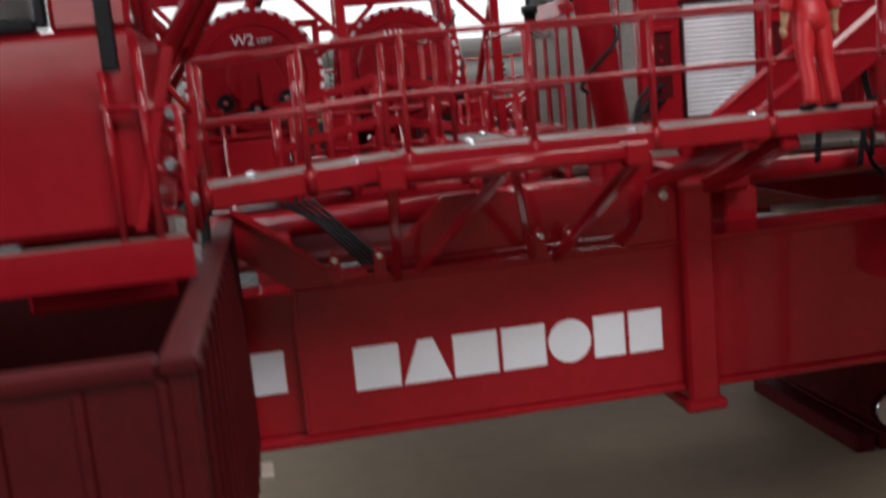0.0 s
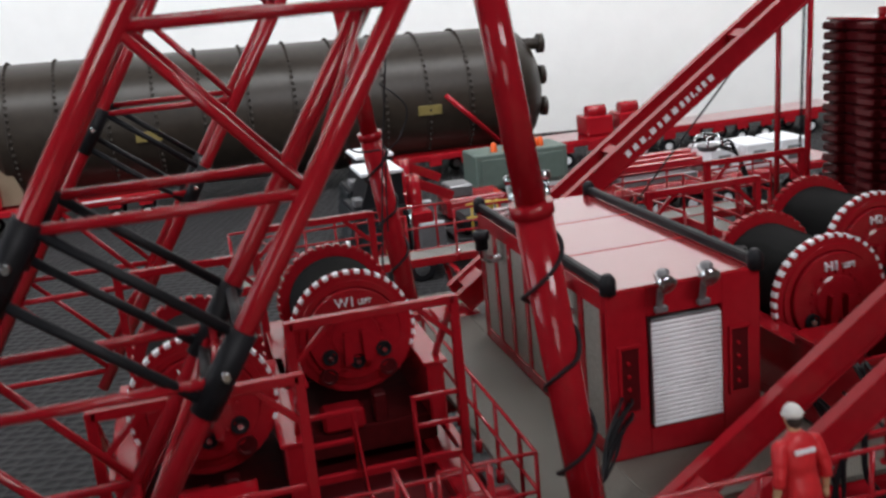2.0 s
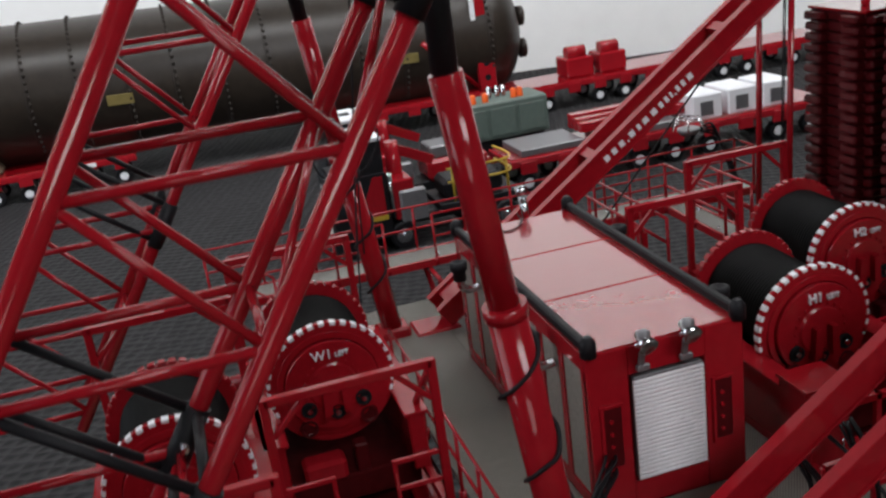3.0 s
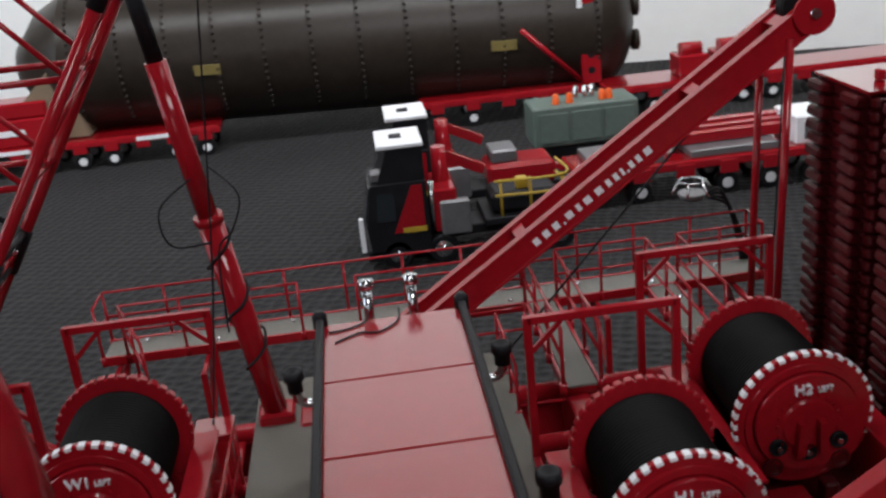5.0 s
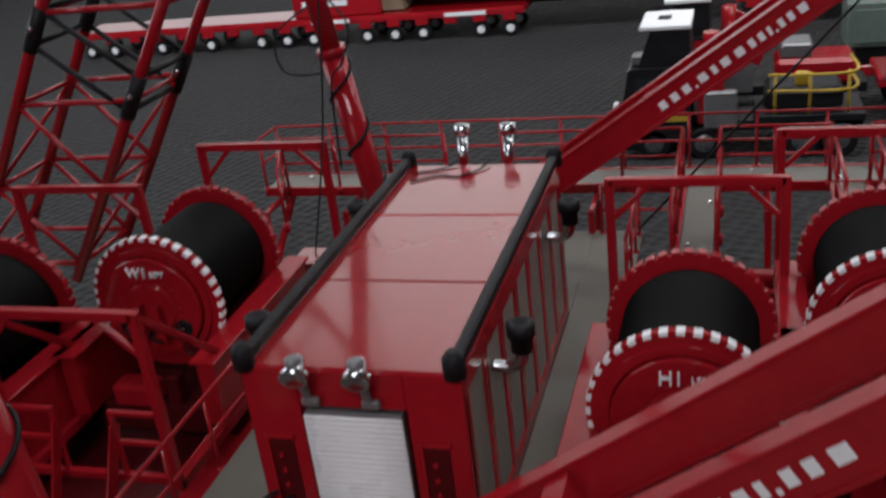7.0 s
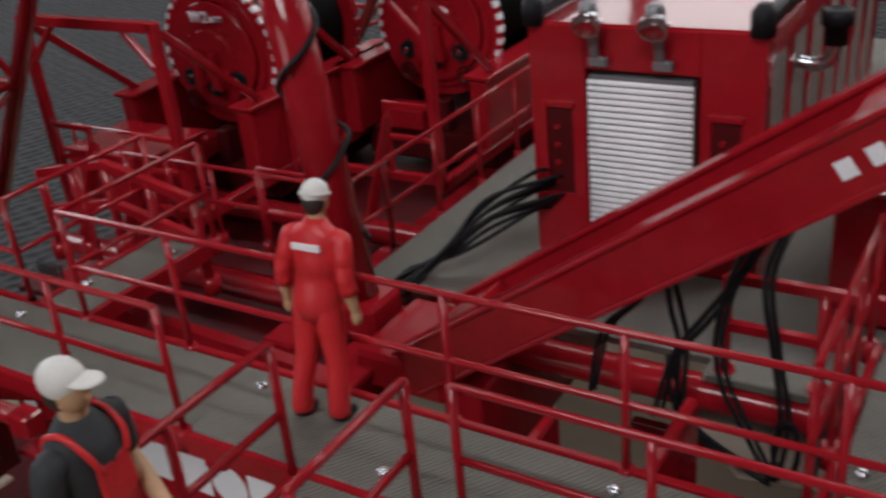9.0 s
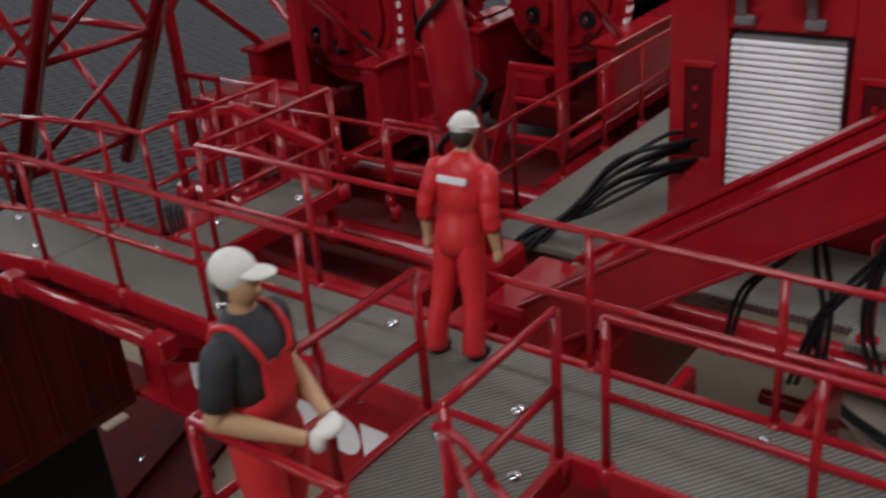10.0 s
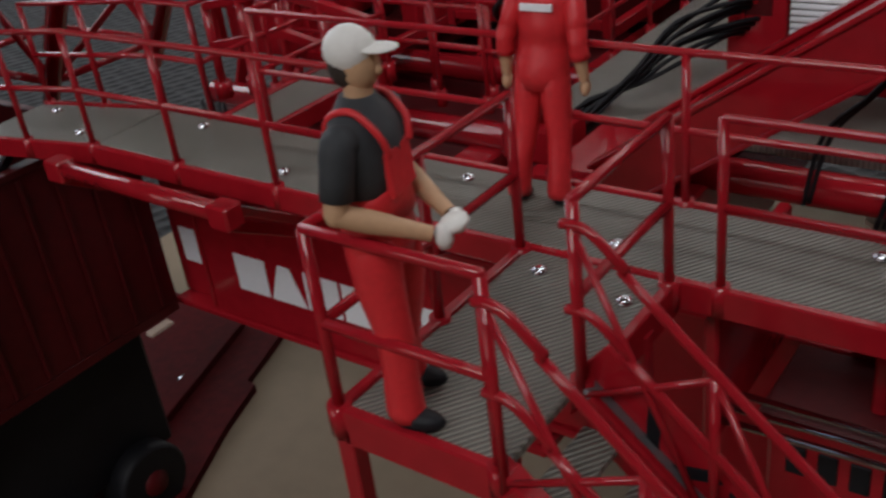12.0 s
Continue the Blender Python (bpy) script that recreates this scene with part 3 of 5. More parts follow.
# ---- winches ----
def portal(name, parent, x0, x1, y, z0, z1, w=0.13):
    a, b = (x0, y, z1), (x1, y, z1)
    part(name, M().bar(a, b, w, w), RED, parent)
    for xx, k in ((x0, 1), (x1, -1)):
        part("portal_post", M().bar((xx, y, z0), (xx, y, z1 + w / 2 - 0.004), w, w), RED, parent)
        part("portal_brace", M().bar((xx + k * 0.06, y, z1 - 0.55), (xx + k * 0.55, y, z1 - 0.06), w * 0.6, w * 0.6), RED, parent)


def winch(cx, cy, text, near_portal=True, cz=1.58, R=1.05, label=""):
    """A rope drum between toothed flanges on a red bed, with portal frames before and behind."""
    t = thing("winch", (cx, cy + 1, -0.1), label, "winch", "winches")
    L = 1.95
    for yy, n in ((cy, 36), (cy + L, 40)):
        fl = M().ring((cx, yy, cz), (0, 1, 0), 0.3, R - 0.01 if yy == cy else R - 0.05, 0.12, 48)
        f = part("flange", fl, RED, t)
        for i in range(n):
            w = math.tau * i / n
            d = Vector((math.cos(w), 0, math.sin(w)))
            q = d.cross(Vector((0, 1, 0)))
            c = Vector((cx, yy + 0.06, cz)) + d * (R - 0.035)
            part("tooth", M().frame_box(c, (d, (0, 1, 0), q), (0.03, 0.066, math.pi * R / n * (0.56 if yy == cy else 0.7)), 0.01, 0), WHITE if yy == cy and d.z > -0.4 else RED, f,
                 "white painted rim tooth" if yy == cy and d.z > -0.4 else "")
    part("hub_plate", M().lathe((cx, cy, cz), (0, -1, 0), [(-0.02, R - 0.16), (0.05, R - 0.16), (0.05, R - 0.26), (0.02, R - 0.28), (0.02, 0.78), (0.14, 0.76), (0.14, 0.40), (0.2, 0.38), (0.2, 0)], 40), RED, t)
    for i in range(20):
        w = math.tau * i / 20
        part("hub_bolt", M().lathe((cx + 0.46 * math.cos(w), cy - 0.14, cz + 0.46 * math.sin(w)), (0, -1, 0), [(0, 0.026), (0.035, 0.024), (0.035, 0)], 6), RED, t)
    for dx, dz in ((-0.45, -0.32), (0.45, -0.32), (0.0, -0.45)):
        port = part("motor_port", M().lathe((cx + dx, cy - 0.12, cz + dz), (0, -1, 0), [(0, 0.13), (0.08, 0.13), (0.08, 0.10), (0.03, 0.09), (0.03, 0)], 16), BLACK, t, "round black motor port")
        part("plug", M().tube((cx + dx, cy - 0.14, cz + dz), (cx + dx, cy - 0.24, cz + dz), 0.045, n=8), STEEL, port)
    for dx, dz in ((-0.5, -0.66), (0.5, -0.66)):
        part("port_cover", M().lathe((cx + dx, cy - 0.1, cz + dz), (0, -1, 0), [(0, 0.15), (0.06, 0.15), (0.06, 0.11), (0.03, 0.1), (0.03, 0)], 16), DARK_SHADED_RED, t)
    for k in (-1, 1):
        part("hub_lug", M().plate([(cx + k * 0.10, cz - 0.40), (cx + k * 0.24, cz - 0.46), (cx + k * 0.20, cz + 0.10), (cx + k * 0.09, cz + 0.10)], cy - 0.34, cy - 0.16, 1), RED, t)
    prof = [(0, 0.2)]
    n = 26
    for i in range(n):
        prof += [(0.13 + (L - 0.15) * (i + 0.1) / n, 0.80), (0.13 + (L - 0.15) * (i + 0.5) / n, 0.835), (0.13 + (L - 0.15) * (i + 0.9) / n, 0.80)]
    part("rope_drum", M().lathe((cx, cy, cz), (0, 1, 0), prof, 36), ROPE, t, "drum wound with black wire rope")
    # Shade under the drum is put into the bed's dull dark red.
    part("bed", M().box(cx - 1.15, cx + 1.15, cy - 0.5, cy + L + 0.7, -0.35, 0.12, 0.03), MATT_SHADED_RED, t)
    for k in (-1, 1):
        part("side_block", M().box(cx + k * 1.12 - 0.14, cx + k * 1.12 + 0.14, cy - 0.9, cy + L + 0.5, 0.12, 1.12, 0.03), RED, t)
        part("ledge", M().box(cx + k * 1.12 - 0.2, cx + k * 1.12 + 0.2, cy - 0.95, cy + L + 0.55, 1.12, 1.18, 0.02), RED, t)
    part("bearing", M().plate([(cx - 0.8, 0.1), (cx + 0.8, 0.1), (cx + 0.3, cz + 0.25), (cx - 0.3, cz + 0.25)], cy + L + 0.14, cy + L + 0.34, 1), RED, t)
    part("motor", M().tube((cx, cy + L + 0.2, cz), (cx, cy + L + 0.85, cz), 0.3, n=18), RED, t)
    part("gear_box", M().box(cx - 0.75, cx - 0.05, cy - 0.62, cy - 0.2, 0.12, 0.5, 0.06), RED, t)
    part("valve_block", M().box(cx + 0.12, cx + 0.34, cy - 0.5, cy - 0.24, 0.12, 0.62, 0.03), DARK_SHADED_RED, t)
    portal("rear_portal", t, cx - 1.2, cx + 1.2, cy + L + 2.1, 0.0, 2.6)
    for k in (-1, 1):
        part("side_rail", M().bar((cx + k * 1.2, cy + L + 2.1, 0.06), (cx + k * 1.2, cy - 2.2, 0.06), 0.13, 0.16), RED, t)
    if near_portal:
        portal("front_portal", t, cx - 1.2, cx + 1.2, cy - 2.17, 0.0, 2.58)
        for k in (-1, 1):
            part("portal_stay", M().bar((cx + k * 1.2, cy - 2.1, 2.5), (cx + k * 1.2, cy - 0.3, 0.9), 0.09, 0.1), RED, t)
        for x0 in (cx - 1.13, cx + 0.45):
            part("ladder_rung", M().bar((x0, cy - 2.17, 1.15), (x0 + 0.68, cy - 2.17, 1.15), 0.07, 0.07), RED, t)
            part("ladder_rung", M().bar((x0, cy - 2.17, 0.7), (x0 + 0.68, cy - 2.17, 0.7), 0.07, 0.07), RED, t)
        for dx in (-0.45, 0.45):
            part("ladder_post", M().bar((cx + dx, cy - 2.17, 0.15), (cx + dx, cy - 2.17, 1.19), 0.07, 0.07), RED, t)
            part("ladder_string", M().bar((cx + dx, cy - 2.14, 0.95), (cx + dx * 0.9, cy - 2.75, -0.3), 0.04, 0.2), RED, t)
        part("sill_bar", M().bar((cx - 1.13, cy - 2.17, 0.15), (cx + 1.13, cy - 2.17, 0.15), 0.1, 0.12), RED, t)
    else:
        part("front_bar", M().bar((cx - 1.2, cy - 1.5, 0.9), (cx + 1.2, cy - 1.5, 0.9), 0.1, 0.12), RED, t)
        for k in (-1, 0, 1):
            part("front_post", M().bar((cx + k * 1.15, cy - 1.5, 0), (cx + k * 1.15, cy - 1.5, 0.96), 0.1, 0.1), RED, t)
    face = Matrix.Rotation(radians(90), 4, "X")
    lettering("lettering", text, 0.22, Matrix.Translation((cx - 0.1, cy - 0.16, cz + 0.56)) @ face, WHITE, t, 0.03)
    lettering("lettering", "LEFT", 0.11, Matrix.Translation((cx + 0.22, cy - 0.16, cz + 0.54)) @ face, WHITE, t, 0.03)
    return t


winch(-3.12, 3.2, "W1", label="red winch with black rope drum beside the engine house")
winch(-5.62, 1.2, "W2", label="red winch with black rope drum, set forward of its neighbour")
winch(4.5, 1.2, "H1", False, 1.45, label="red hoist winch with black rope drum and white-toothed rim")
winch(6.9, 3.2, "H2", False, 1.45, label="red hoist winch with black rope drum beside the counterweights")


# ---- luffing cylinders ----
def cylinder(base, shoulder, top, rod, label, r=0.225):
    t = thing("hydraulic_cylinder", base, label, "hydraulic cylinder", "cylinders")
    base, shoulder, top, rod = (Vector(p) for p in (base, shoulder, top, rod))
    part("barrel", M().tube(base, shoulder, r, n=20), RED, t)
    part("collar", M().tube(shoulder - (shoulder - base).normalized() * 0.05, shoulder + (top - shoulder).normalized() * 0.1, r + 0.03, n=20), RED, t)
    part("upper_barrel", M().tube(shoulder, top, r * 0.8, n=18), RED, t)
    part("rod", M().tube(top, rod, r * 0.62, n=14), BLACK, t, "black piston rod")
    part("foot", M().box(base.x - 0.34, base.x + 0.34, base.y - 0.3, base.y + 0.3, base.z - 0.25, base.z + 0.16, 0.05), RED, t)
    d = (shoulder - base).normalized()
    a = d.orthogonal().normalized()
    c = d.cross(a)
    pts = []
    for i in range(33):
        w, h = i * 0.62, 0.7 + (shoulder - base).length * 0.85 * i / 33
        rr = r + 0.03 + (0.05 if i % 7 == 3 else 0)
        pts.append(base + d * h + (a * math.cos(w) + c * math.sin(w)) * rr)
    part("hose", M().cable(pts, 0.028), BLACK, t, "black hose wound round the barrel")
    return t


cylinder((-1.12, -1.95, 0.05), (-1.66, -1.95, 4.43), (-2.0, -1.95, 7.1), (-2.02, -2.0, 8.6), "tall red hydraulic cylinder with black hoses wound round it")
cylinder((-1.12, 7.95, 0.05), (-1.66, 7.72, 4.1), (-2.0, 7.55, 6.9), (-2.2, 7.45, 8.6), "tall red hydraulic cylinder behind the engine house")


# ---- jib arms ----
def jib(y0, y1, label, letters_y, dz, s):
    """Two parallel webs joined by cross plates, with a sheave head."""
    t = thing("jib_arm", (0, y0, 0.2), label, "jib arm", "jib arms")
    ang = math.atan(0.69)
    d = Vector((math.cos(ang), 0, math.sin(ang)))
    u = Vector((-math.sin(ang), 0, math.cos(ang)))
    p0 = Vector((-0.2, 0, 0.06 + dz))
    Lj = 10.85
    for yy in (y0, y1):
        c = p0 + d * Lj / 2 - u * 0.225 + Vector((0, yy, 0))
        part("web", M().frame_box(c, (d, (0, 1, 0), u), (Lj / 2, 0.06, 0.225), 0.015), RED, t)
        for k in (-1, 1):
            part("flange", M().frame_box(c + u * k * 0.225, (d, (0, 1, 0), u), (Lj / 2, 0.10, 0.022), 0.008), RED, t)
    for k, w in ((0.5, 0.25), (4.7, 0.12), (8.6, 0.12), (10.4, 0.12)):
        c = p0 + d * k - u * 0.15 + Vector((0, (y0 + y1) / 2, 0))
        part("cross_plate", M().frame_box(c, (d, (0, 1, 0), u), (w, (y1 - y0) / 2 - 0.07, 0.12), 0.01), RED, t)
    tip = p0 + d * Lj - u * 0.2
    for yy in (y0 - 0.1, y1 + 0.1):
        part("cheek", M().lathe(tip + Vector((0, yy - 0.04, 0)), (0, 1, 0), [(0, 0), (0, 0.36), (0.08, 0.36), (0.08, 0)], 24), RED, t)
        part("pin", M().lathe(tip + Vector((0, yy - 0.1, 0)), (0, 1, 0), [(0, 0), (0, 0.09), (0.2, 0.09), (0.2, 0)], 12), STEEL, t, "bright steel pin")
    for k in range(3):
        yy = y0 + 0.3 + k * (y1 - y0 - 0.6) / 2
        part("sheave", M().lathe(tip + Vector((0, yy - 0.08, 0.1)), (0, 1, 0), [(0, 0), (0, 0.4), (0.04, 0.4), (0.08, 0.34), (0.12, 0.4), (0.16, 0.4), (0.16, 0)], 28), BLACK, t, "black rope sheave")
    # web address as plain white bars
    for i, w in enumerate((0.2, 0.2, 0.2, 0.06, 0.23, 0.14, 0.23, 0.23, 0.15, 0.15, 0.1, 0.06, 0.14, 0.15, 0.22)):
        c = p0 + d * (s + w / 2) - u * 0.235 + Vector((0, letters_y, 0))
        hh = 0.035 if w < 0.08 else 0.1
        part("marking_bar", M().frame_box(c - u * (0.1 - hh), (d, (0, 1, 0), u), (w * 0.30, 0.006, hh * 0.68), 0.002), WHITE, t, "plain white bar")
        s += w * 1.1
    part("foot", M().box(-0.7, 0.3, y0 - 0.05, y1 + 0.05, -0.35, 0.05, 0.05), RED, t)
    return t


jib(-2.65, -1.6, "long red jib arm over the front deck with white bars", -2.715, 0.08, 4.4)
jib(7.5, 8.25, "long red jib arm rising behind the house to a sheave head", 7.435, 0.42, 4.75)
stays = thing("stay_rod_pair", (8.3, 7.5, 0.5), "pair of thin red rods hanging from the jib head", "stay rods")
for y in (7.4, 8.6):
    part("rod", M().tube((8.45, y, 6.1), (8.3, y, -0.1), 0.07, n=10), RED, stays)
block = thing("hook_block", (8.9, 7.8, 6.8), "dark red sheave block above the jib head", "hook block")
part("shell", M().plate([(8.52, 7.0), (8.65, 7.36), (9.1, 7.4), (9.28, 7.05), (8.95, 6.85)], 7.6, 8.2, 1), DARK_SHADED_RED, block)
part("side_plate", M().box(8.4, 9.4, 7.52, 7.58, 7.0, 7.2, 0.03), RED, block)
part("sheave", M().lathe((8.88, 7.45, 7.3), (0, 1, 0), [(0, 0), (0, 0.26), (0.9, 0.26), (0.9, 0)], 20), BLACK, block)
part("pin", M().lathe((8.88, 7.42, 7.12), (0, 1, 0), [(0, 0), (0, 0.1), (1.0, 0.1), (1.0, 0)], 10), STEEL, block)
part("hanger", M().box(8.75, 9.0, 7.7, 8.1, 6.4, 6.9, 0.03), RED, block)


# ---- counterweight stacks ----
def stack(x0, x1, y0, y1, z1, label):
    t = thing("counterweight_stack", ((x0 + x1) / 2, (y0 + y1) / 2, -0.1), label, "counterweights", "counterweights")
    n = round(z1 * 4.4)
    hz = (z1 + 0.1) / n
    for i in range(n):
        z = -0.1 + i * hz
        m = M().box(x0 + 0.08, x1, y0 + 0.08, y1, z + 0.015, z + hz - 0.015, 0.03)
        j = 0.02 * math.sin(i * 2.4)
        for ya in (y0 + 0.36, y1 - 0.36):
            m.frame_box((x0 + 0.0 + j, ya, z + hz * 0.45), ((1, 0, -0.2), (0, 1, 0), (0.2, 0, 1)), (0.14, 0.27, hz * 0.38), 0.04)
        for xa in (x0 + 0.36, x1 - 0.36):
            m.frame_box((xa, y0 + 0.0 + j, z + hz * 0.45), ((1, 0, 0), (0, 1, -0.2), (0, 0.2, 1)), (0.27, 0.14, hz * 0.38), 0.04)
        # Slab colour is darkened for the shade between the lugs.
        part("slab", m, DARK_SHADED_RED, t)
    part("top_plate", M().box(x0 + 0.02, x1 - 0.02, y0 + 0.02, y1 - 0.02, z1, z1 + 0.06, 0.02), RED_ROOF, t)
    part("lifting_lug", M().box(x0 + 0.5, x0 + 0.62, y0 + 0.6, y0 + 0.8, z1 + 0.06, z1 + 0.24, 0.03), RED, t)
    return t


stack(8.95, 10.9, 5.7, 7.6, 5.4, "tall stack of red counterweight slabs with lugs, shade put into their colour")
stack(8.95, 10.9, 3.2, 5.1, 6.2, "tall stack of red counterweight slabs in front of another, shade put into their colour")


# ---- lattice mast legs ----
def lattice(ya, yb, label):
    """Four sloping chords with horizontals and diagonals, and black hinge sleeves low down."""
    t = thing("lattice_mast_leg", (-7.2, (ya + yb) / 2, 0), label, "lattice mast", "lattice mast legs")
    def chord(side, z):
        return (-5.08 if side else -7.55) + (z - 3.97) / 1.58
    levels = [0.35, 1.95, 3.6, 5.25, 6.87, 8.5]
    for y in (ya, yb):
        for side in (0, 1):
            p, q = (chord(side, 0.0), y, 0.0), (chord(side, 8.75 if side else 9.3), y, 8.75 if side else 9.3)
            part("chord", M().tube(p, q, 0.108, n=14), RED, t)
            low = 3.3 if side else 4.6
            c = part("hinge_sleeve", M().tube((chord(side, low), y, low), (chord(side, low + 0.75), y, low + 0.75), 0.14, n=14), BLACK, t, "black hinge sleeve")
            part("pin", M().tube((chord(side, low + 0.4), y - 0.24, low + 0.4), (chord(side, low + 0.4), y + 0.24, low + 0.4), 0.04, n=8), STEEL, c)
            top = 7.85 if side else 8.72
            part("hinge_sleeve", M().tube((chord(side, top), y, top), (chord(side, top + 0.6), y, top + 0.6), 0.14, n=14), BLACK, t, "black hinge sleeve")
        for z in (8.0, 8.35):
            part("hinge_bar", M().tube((chord(0, z) - 0.2, y, z + 0.75), (chord(1, z), y, z), 0.07, n=10), BLACK, t, "black hinge cross bar")
        for z in levels:
            part("horizontal", M().tube((chord(0, z), y, z), (chord(1, z), y, z), 0.055, n=10), RED, t)
        for z0, z1 in zip(levels, levels[1:]):
            if z0 < 3 or z0 > 3.7:
                part("diagonal", M().tube((chord(0, z1), y, z1), (chord(1, z0), y, z0), 0.05, n=10), RED, t)
        for z in (3.4, 4.0):
            part("hinge_bar", M().tube((chord(0, z + 1.3), y, z + 1.3), (chord(1, z), y, z), 0.055, n=10), BLACK, t, "black hinge cross bar")
    for side in (0, 1):
        cx = chord(side, 8.9)
        for y in (ya, yb):
            part("gusset", M().plate([(cx - 0.24, 8.5), (cx + 0.16, 8.45), (cx + 0.22, 9.3), (cx - 0.4, 9.35)], y - 0.14, y + 0.14, 1), RED, t, "red pivot block")
        for z in levels:
            part("cross_tie", M().tube((chord(side, z), ya, z), (chord(side, z), yb, z), 0.05, n=8), RED, t)
        for z0, z1 in zip(levels, levels[1:]):
            if z0 != 3.6:
                part("side_diagonal", M().tube((chord(side, z0), ya, z0), (chord(side, z1), yb, z1), 0.045, n=8), RED, t)
        for z in ((3.4, 4.0) if side else (4.7, 5.3)):
            part("hinge_tie", M().tube((chord(side, z), ya, z), (chord(side, z), yb, z), 0.06, n=8), BLACK, t)
    return t


lattice(-3.3, -1.6, "red tubular lattice mast leg with black hinge sleeves")
lattice(7.0, 8.7, "red tubular lattice mast leg at the rear girder")


# ---- the model workmen ----
def workman(name, at, yaw, label, height, mats, bib, arms_front, lean=0.0):
    """A painted figurine as one plain mesh. Slots: clothes, trousers, skin, hair, hat, boots, mark."""
    m = M()

    def loft(rings, mi, n=14):
        """Oval rings (x, y, z, half width, half depth) joined into one skin."""
        verts = [(x + rx * math.cos(math.tau * q / n), y + ry * math.sin(math.tau * q / n), z) for x, y, z, rx, ry in rings for q in range(n)]
        faces = [(r * n + q, r * n + (q + 1) % n, (r + 1) * n + (q + 1) % n, (r + 1) * n + q) for r in range(len(rings) - 1) for q in range(n)]
        faces += [tuple(range(n))[::-1], tuple((len(rings) - 1) * n + q for q in range(n))]
        m.add(verts, faces, True, mi)

    lower = [(0, 0, 0.78, 0.165, 0.12), (0, -0.012, 0.88, 0.188, 0.148), (0, -0.008, 0.97, 0.183, 0.14), (0, 0, 1.05, 0.176, 0.13)]
    upper = [(0, 0.004, 1.12, 0.178, 0.13), (0, 0.008, 1.21, 0.190, 0.134), (0, 0.008, 1.31, 0.205, 0.135), (0, 0, 1.38, 0.205, 0.124),
             (0, -0.01, 1.425, 0.172, 0.108), (0, -0.012, 1.46, 0.115, 0.088), (0, -0.005, 1.50, 0.072, 0.074)]
    loft(lower + upper[:1], 1, 20)
    loft(lower[-1:] + upper if bib else lower + upper, 0, 20)
    for s in (-1, 1):
        fw = (0.06 if bib else 0.03) * s
        loft([(s * 0.14, 0.01 + fw, 0.05, 0.078, 0.088), (s * 0.137, 0.0 + fw, 0.10, 0.082, 0.09), (s * 0.13, 0.0 + fw, 0.28, 0.074, 0.082), (s * 0.12, 0.02 + fw * 0.6, 0.45, 0.080, 0.086),
              (s * 0.115, 0.02 + fw * 0.4, 0.52, 0.085, 0.09), (s * 0.10, 0.01, 0.70, 0.100, 0.112), (s * 0.092, 0.0, 0.86, 0.098, 0.125), (s * 0.09, 0.0, 0.95, 0.08, 0.10)], 1)
        m.ell((s * 0.15, 0.06 + fw, 0.045), (0.06, 0.135, 0.052), 12, 5)
        m.ell((s * 0.178, -0.006, 1.372), (0.078, 0.08, 0.068), 14, 0)
        sh = Vector((s * 0.205, -0.005, 1.375))
        el = Vector((s * 0.262, -0.03 if arms_front else -0.05, 1.10))
        ha = Vector((s * 0.09, 0.28, 0.96)) if arms_front else Vector((s * 0.285, 0.03, 0.86))
        d = el - sh
        m.lathe(sh, d, [(-0.05, 0.03), (-0.02, 0.066), (0.04, 0.074), (d.length * 0.45, 0.071), (d.length * 0.78, 0.07), (d.length * 0.8, 0.05)], 12, 0)
        m.lathe(sh, d, [(d.length * 0.7, 0.055), (d.length, 0.052)], 12, 2 if arms_front else 0)
        m.ell(el, (0.06, 0.06, 0.06) if not arms_front else (0.05, 0.05, 0.05), 12, 2 if arms_front else 0)
        if not arms_front:
            m.lathe(sh, d, [(d.length * 0.7, 0.072), (d.length, 0.064)], 12, 0)
            m.lathe(el, ha - el, [(0, 0.062), (0.06, 0.064), (0.10, 0.068), (0.105, 0.04)], 12, 0)
        d = ha - el
        m.lathe(el, d, [(0, 0.048), (d.length * 0.35, 0.05), (d.length * 0.8, 0.037), (d.length, 0.033)], 12, 2)
        m.ell(ha + d.normalized() * 0.05, (0.036, 0.042, 0.062), 10, 6 if arms_front else 2)
    m.lathe((0, 0, 1.45), (0, 0.05, 1), [(0, 0.062), (0.12, 0.058)], 12, 2)
    m.ell((0, 0.012, 1.625), (0.076, 0.096, 0.118), 16, 2)
    m.ell((0, 0.10, 1.60), (0.016, 0.022, 0.024), 8, 2)
    m.ell((0, -0.026, 1.62), (0.081, 0.082, 0.105), 14, 3)
    hw = 0.092
    m.ell((0, -0.008, 1.675), (hw, hw + 0.016, 0.098), 18, 4)
    if bib:
        m.ell((0, 0.115, 1.685), (0.07, 0.085, 0.014), 14, 4)
    else:
        m.lathe((0, -0.006, 1.665), (0, 0.06, 1), [(0, 0.0), (0, hw + 0.02), (0.016, hw + 0.014), (0.02, 0)], 18, 4)
    if bib:
        loft([(0, 0.02, 1.0, 0.185, 0.135), (0, 0.02, 1.10, 0.178, 0.125), (0, 0.05, 1.14, 0.14, 0.09)], 1, 18)
        m.frame_box((0, 0.13, 1.20), ((1, 0, 0), (0, 1, 0.05), (0, -0.05, 1)), (0.10, 0.016, 0.10), 0.012, 1)
        for s in (-1, 1):
            m.cable([(s * 0.085, 0.145, 1.28), (s * 0.115, 0.125, 1.38), (s * 0.12, 0.02, 1.47), (s * 0.10, -0.11, 1.40), (s * 0.03, -0.145, 1.12)], 0.016, 6, 1)
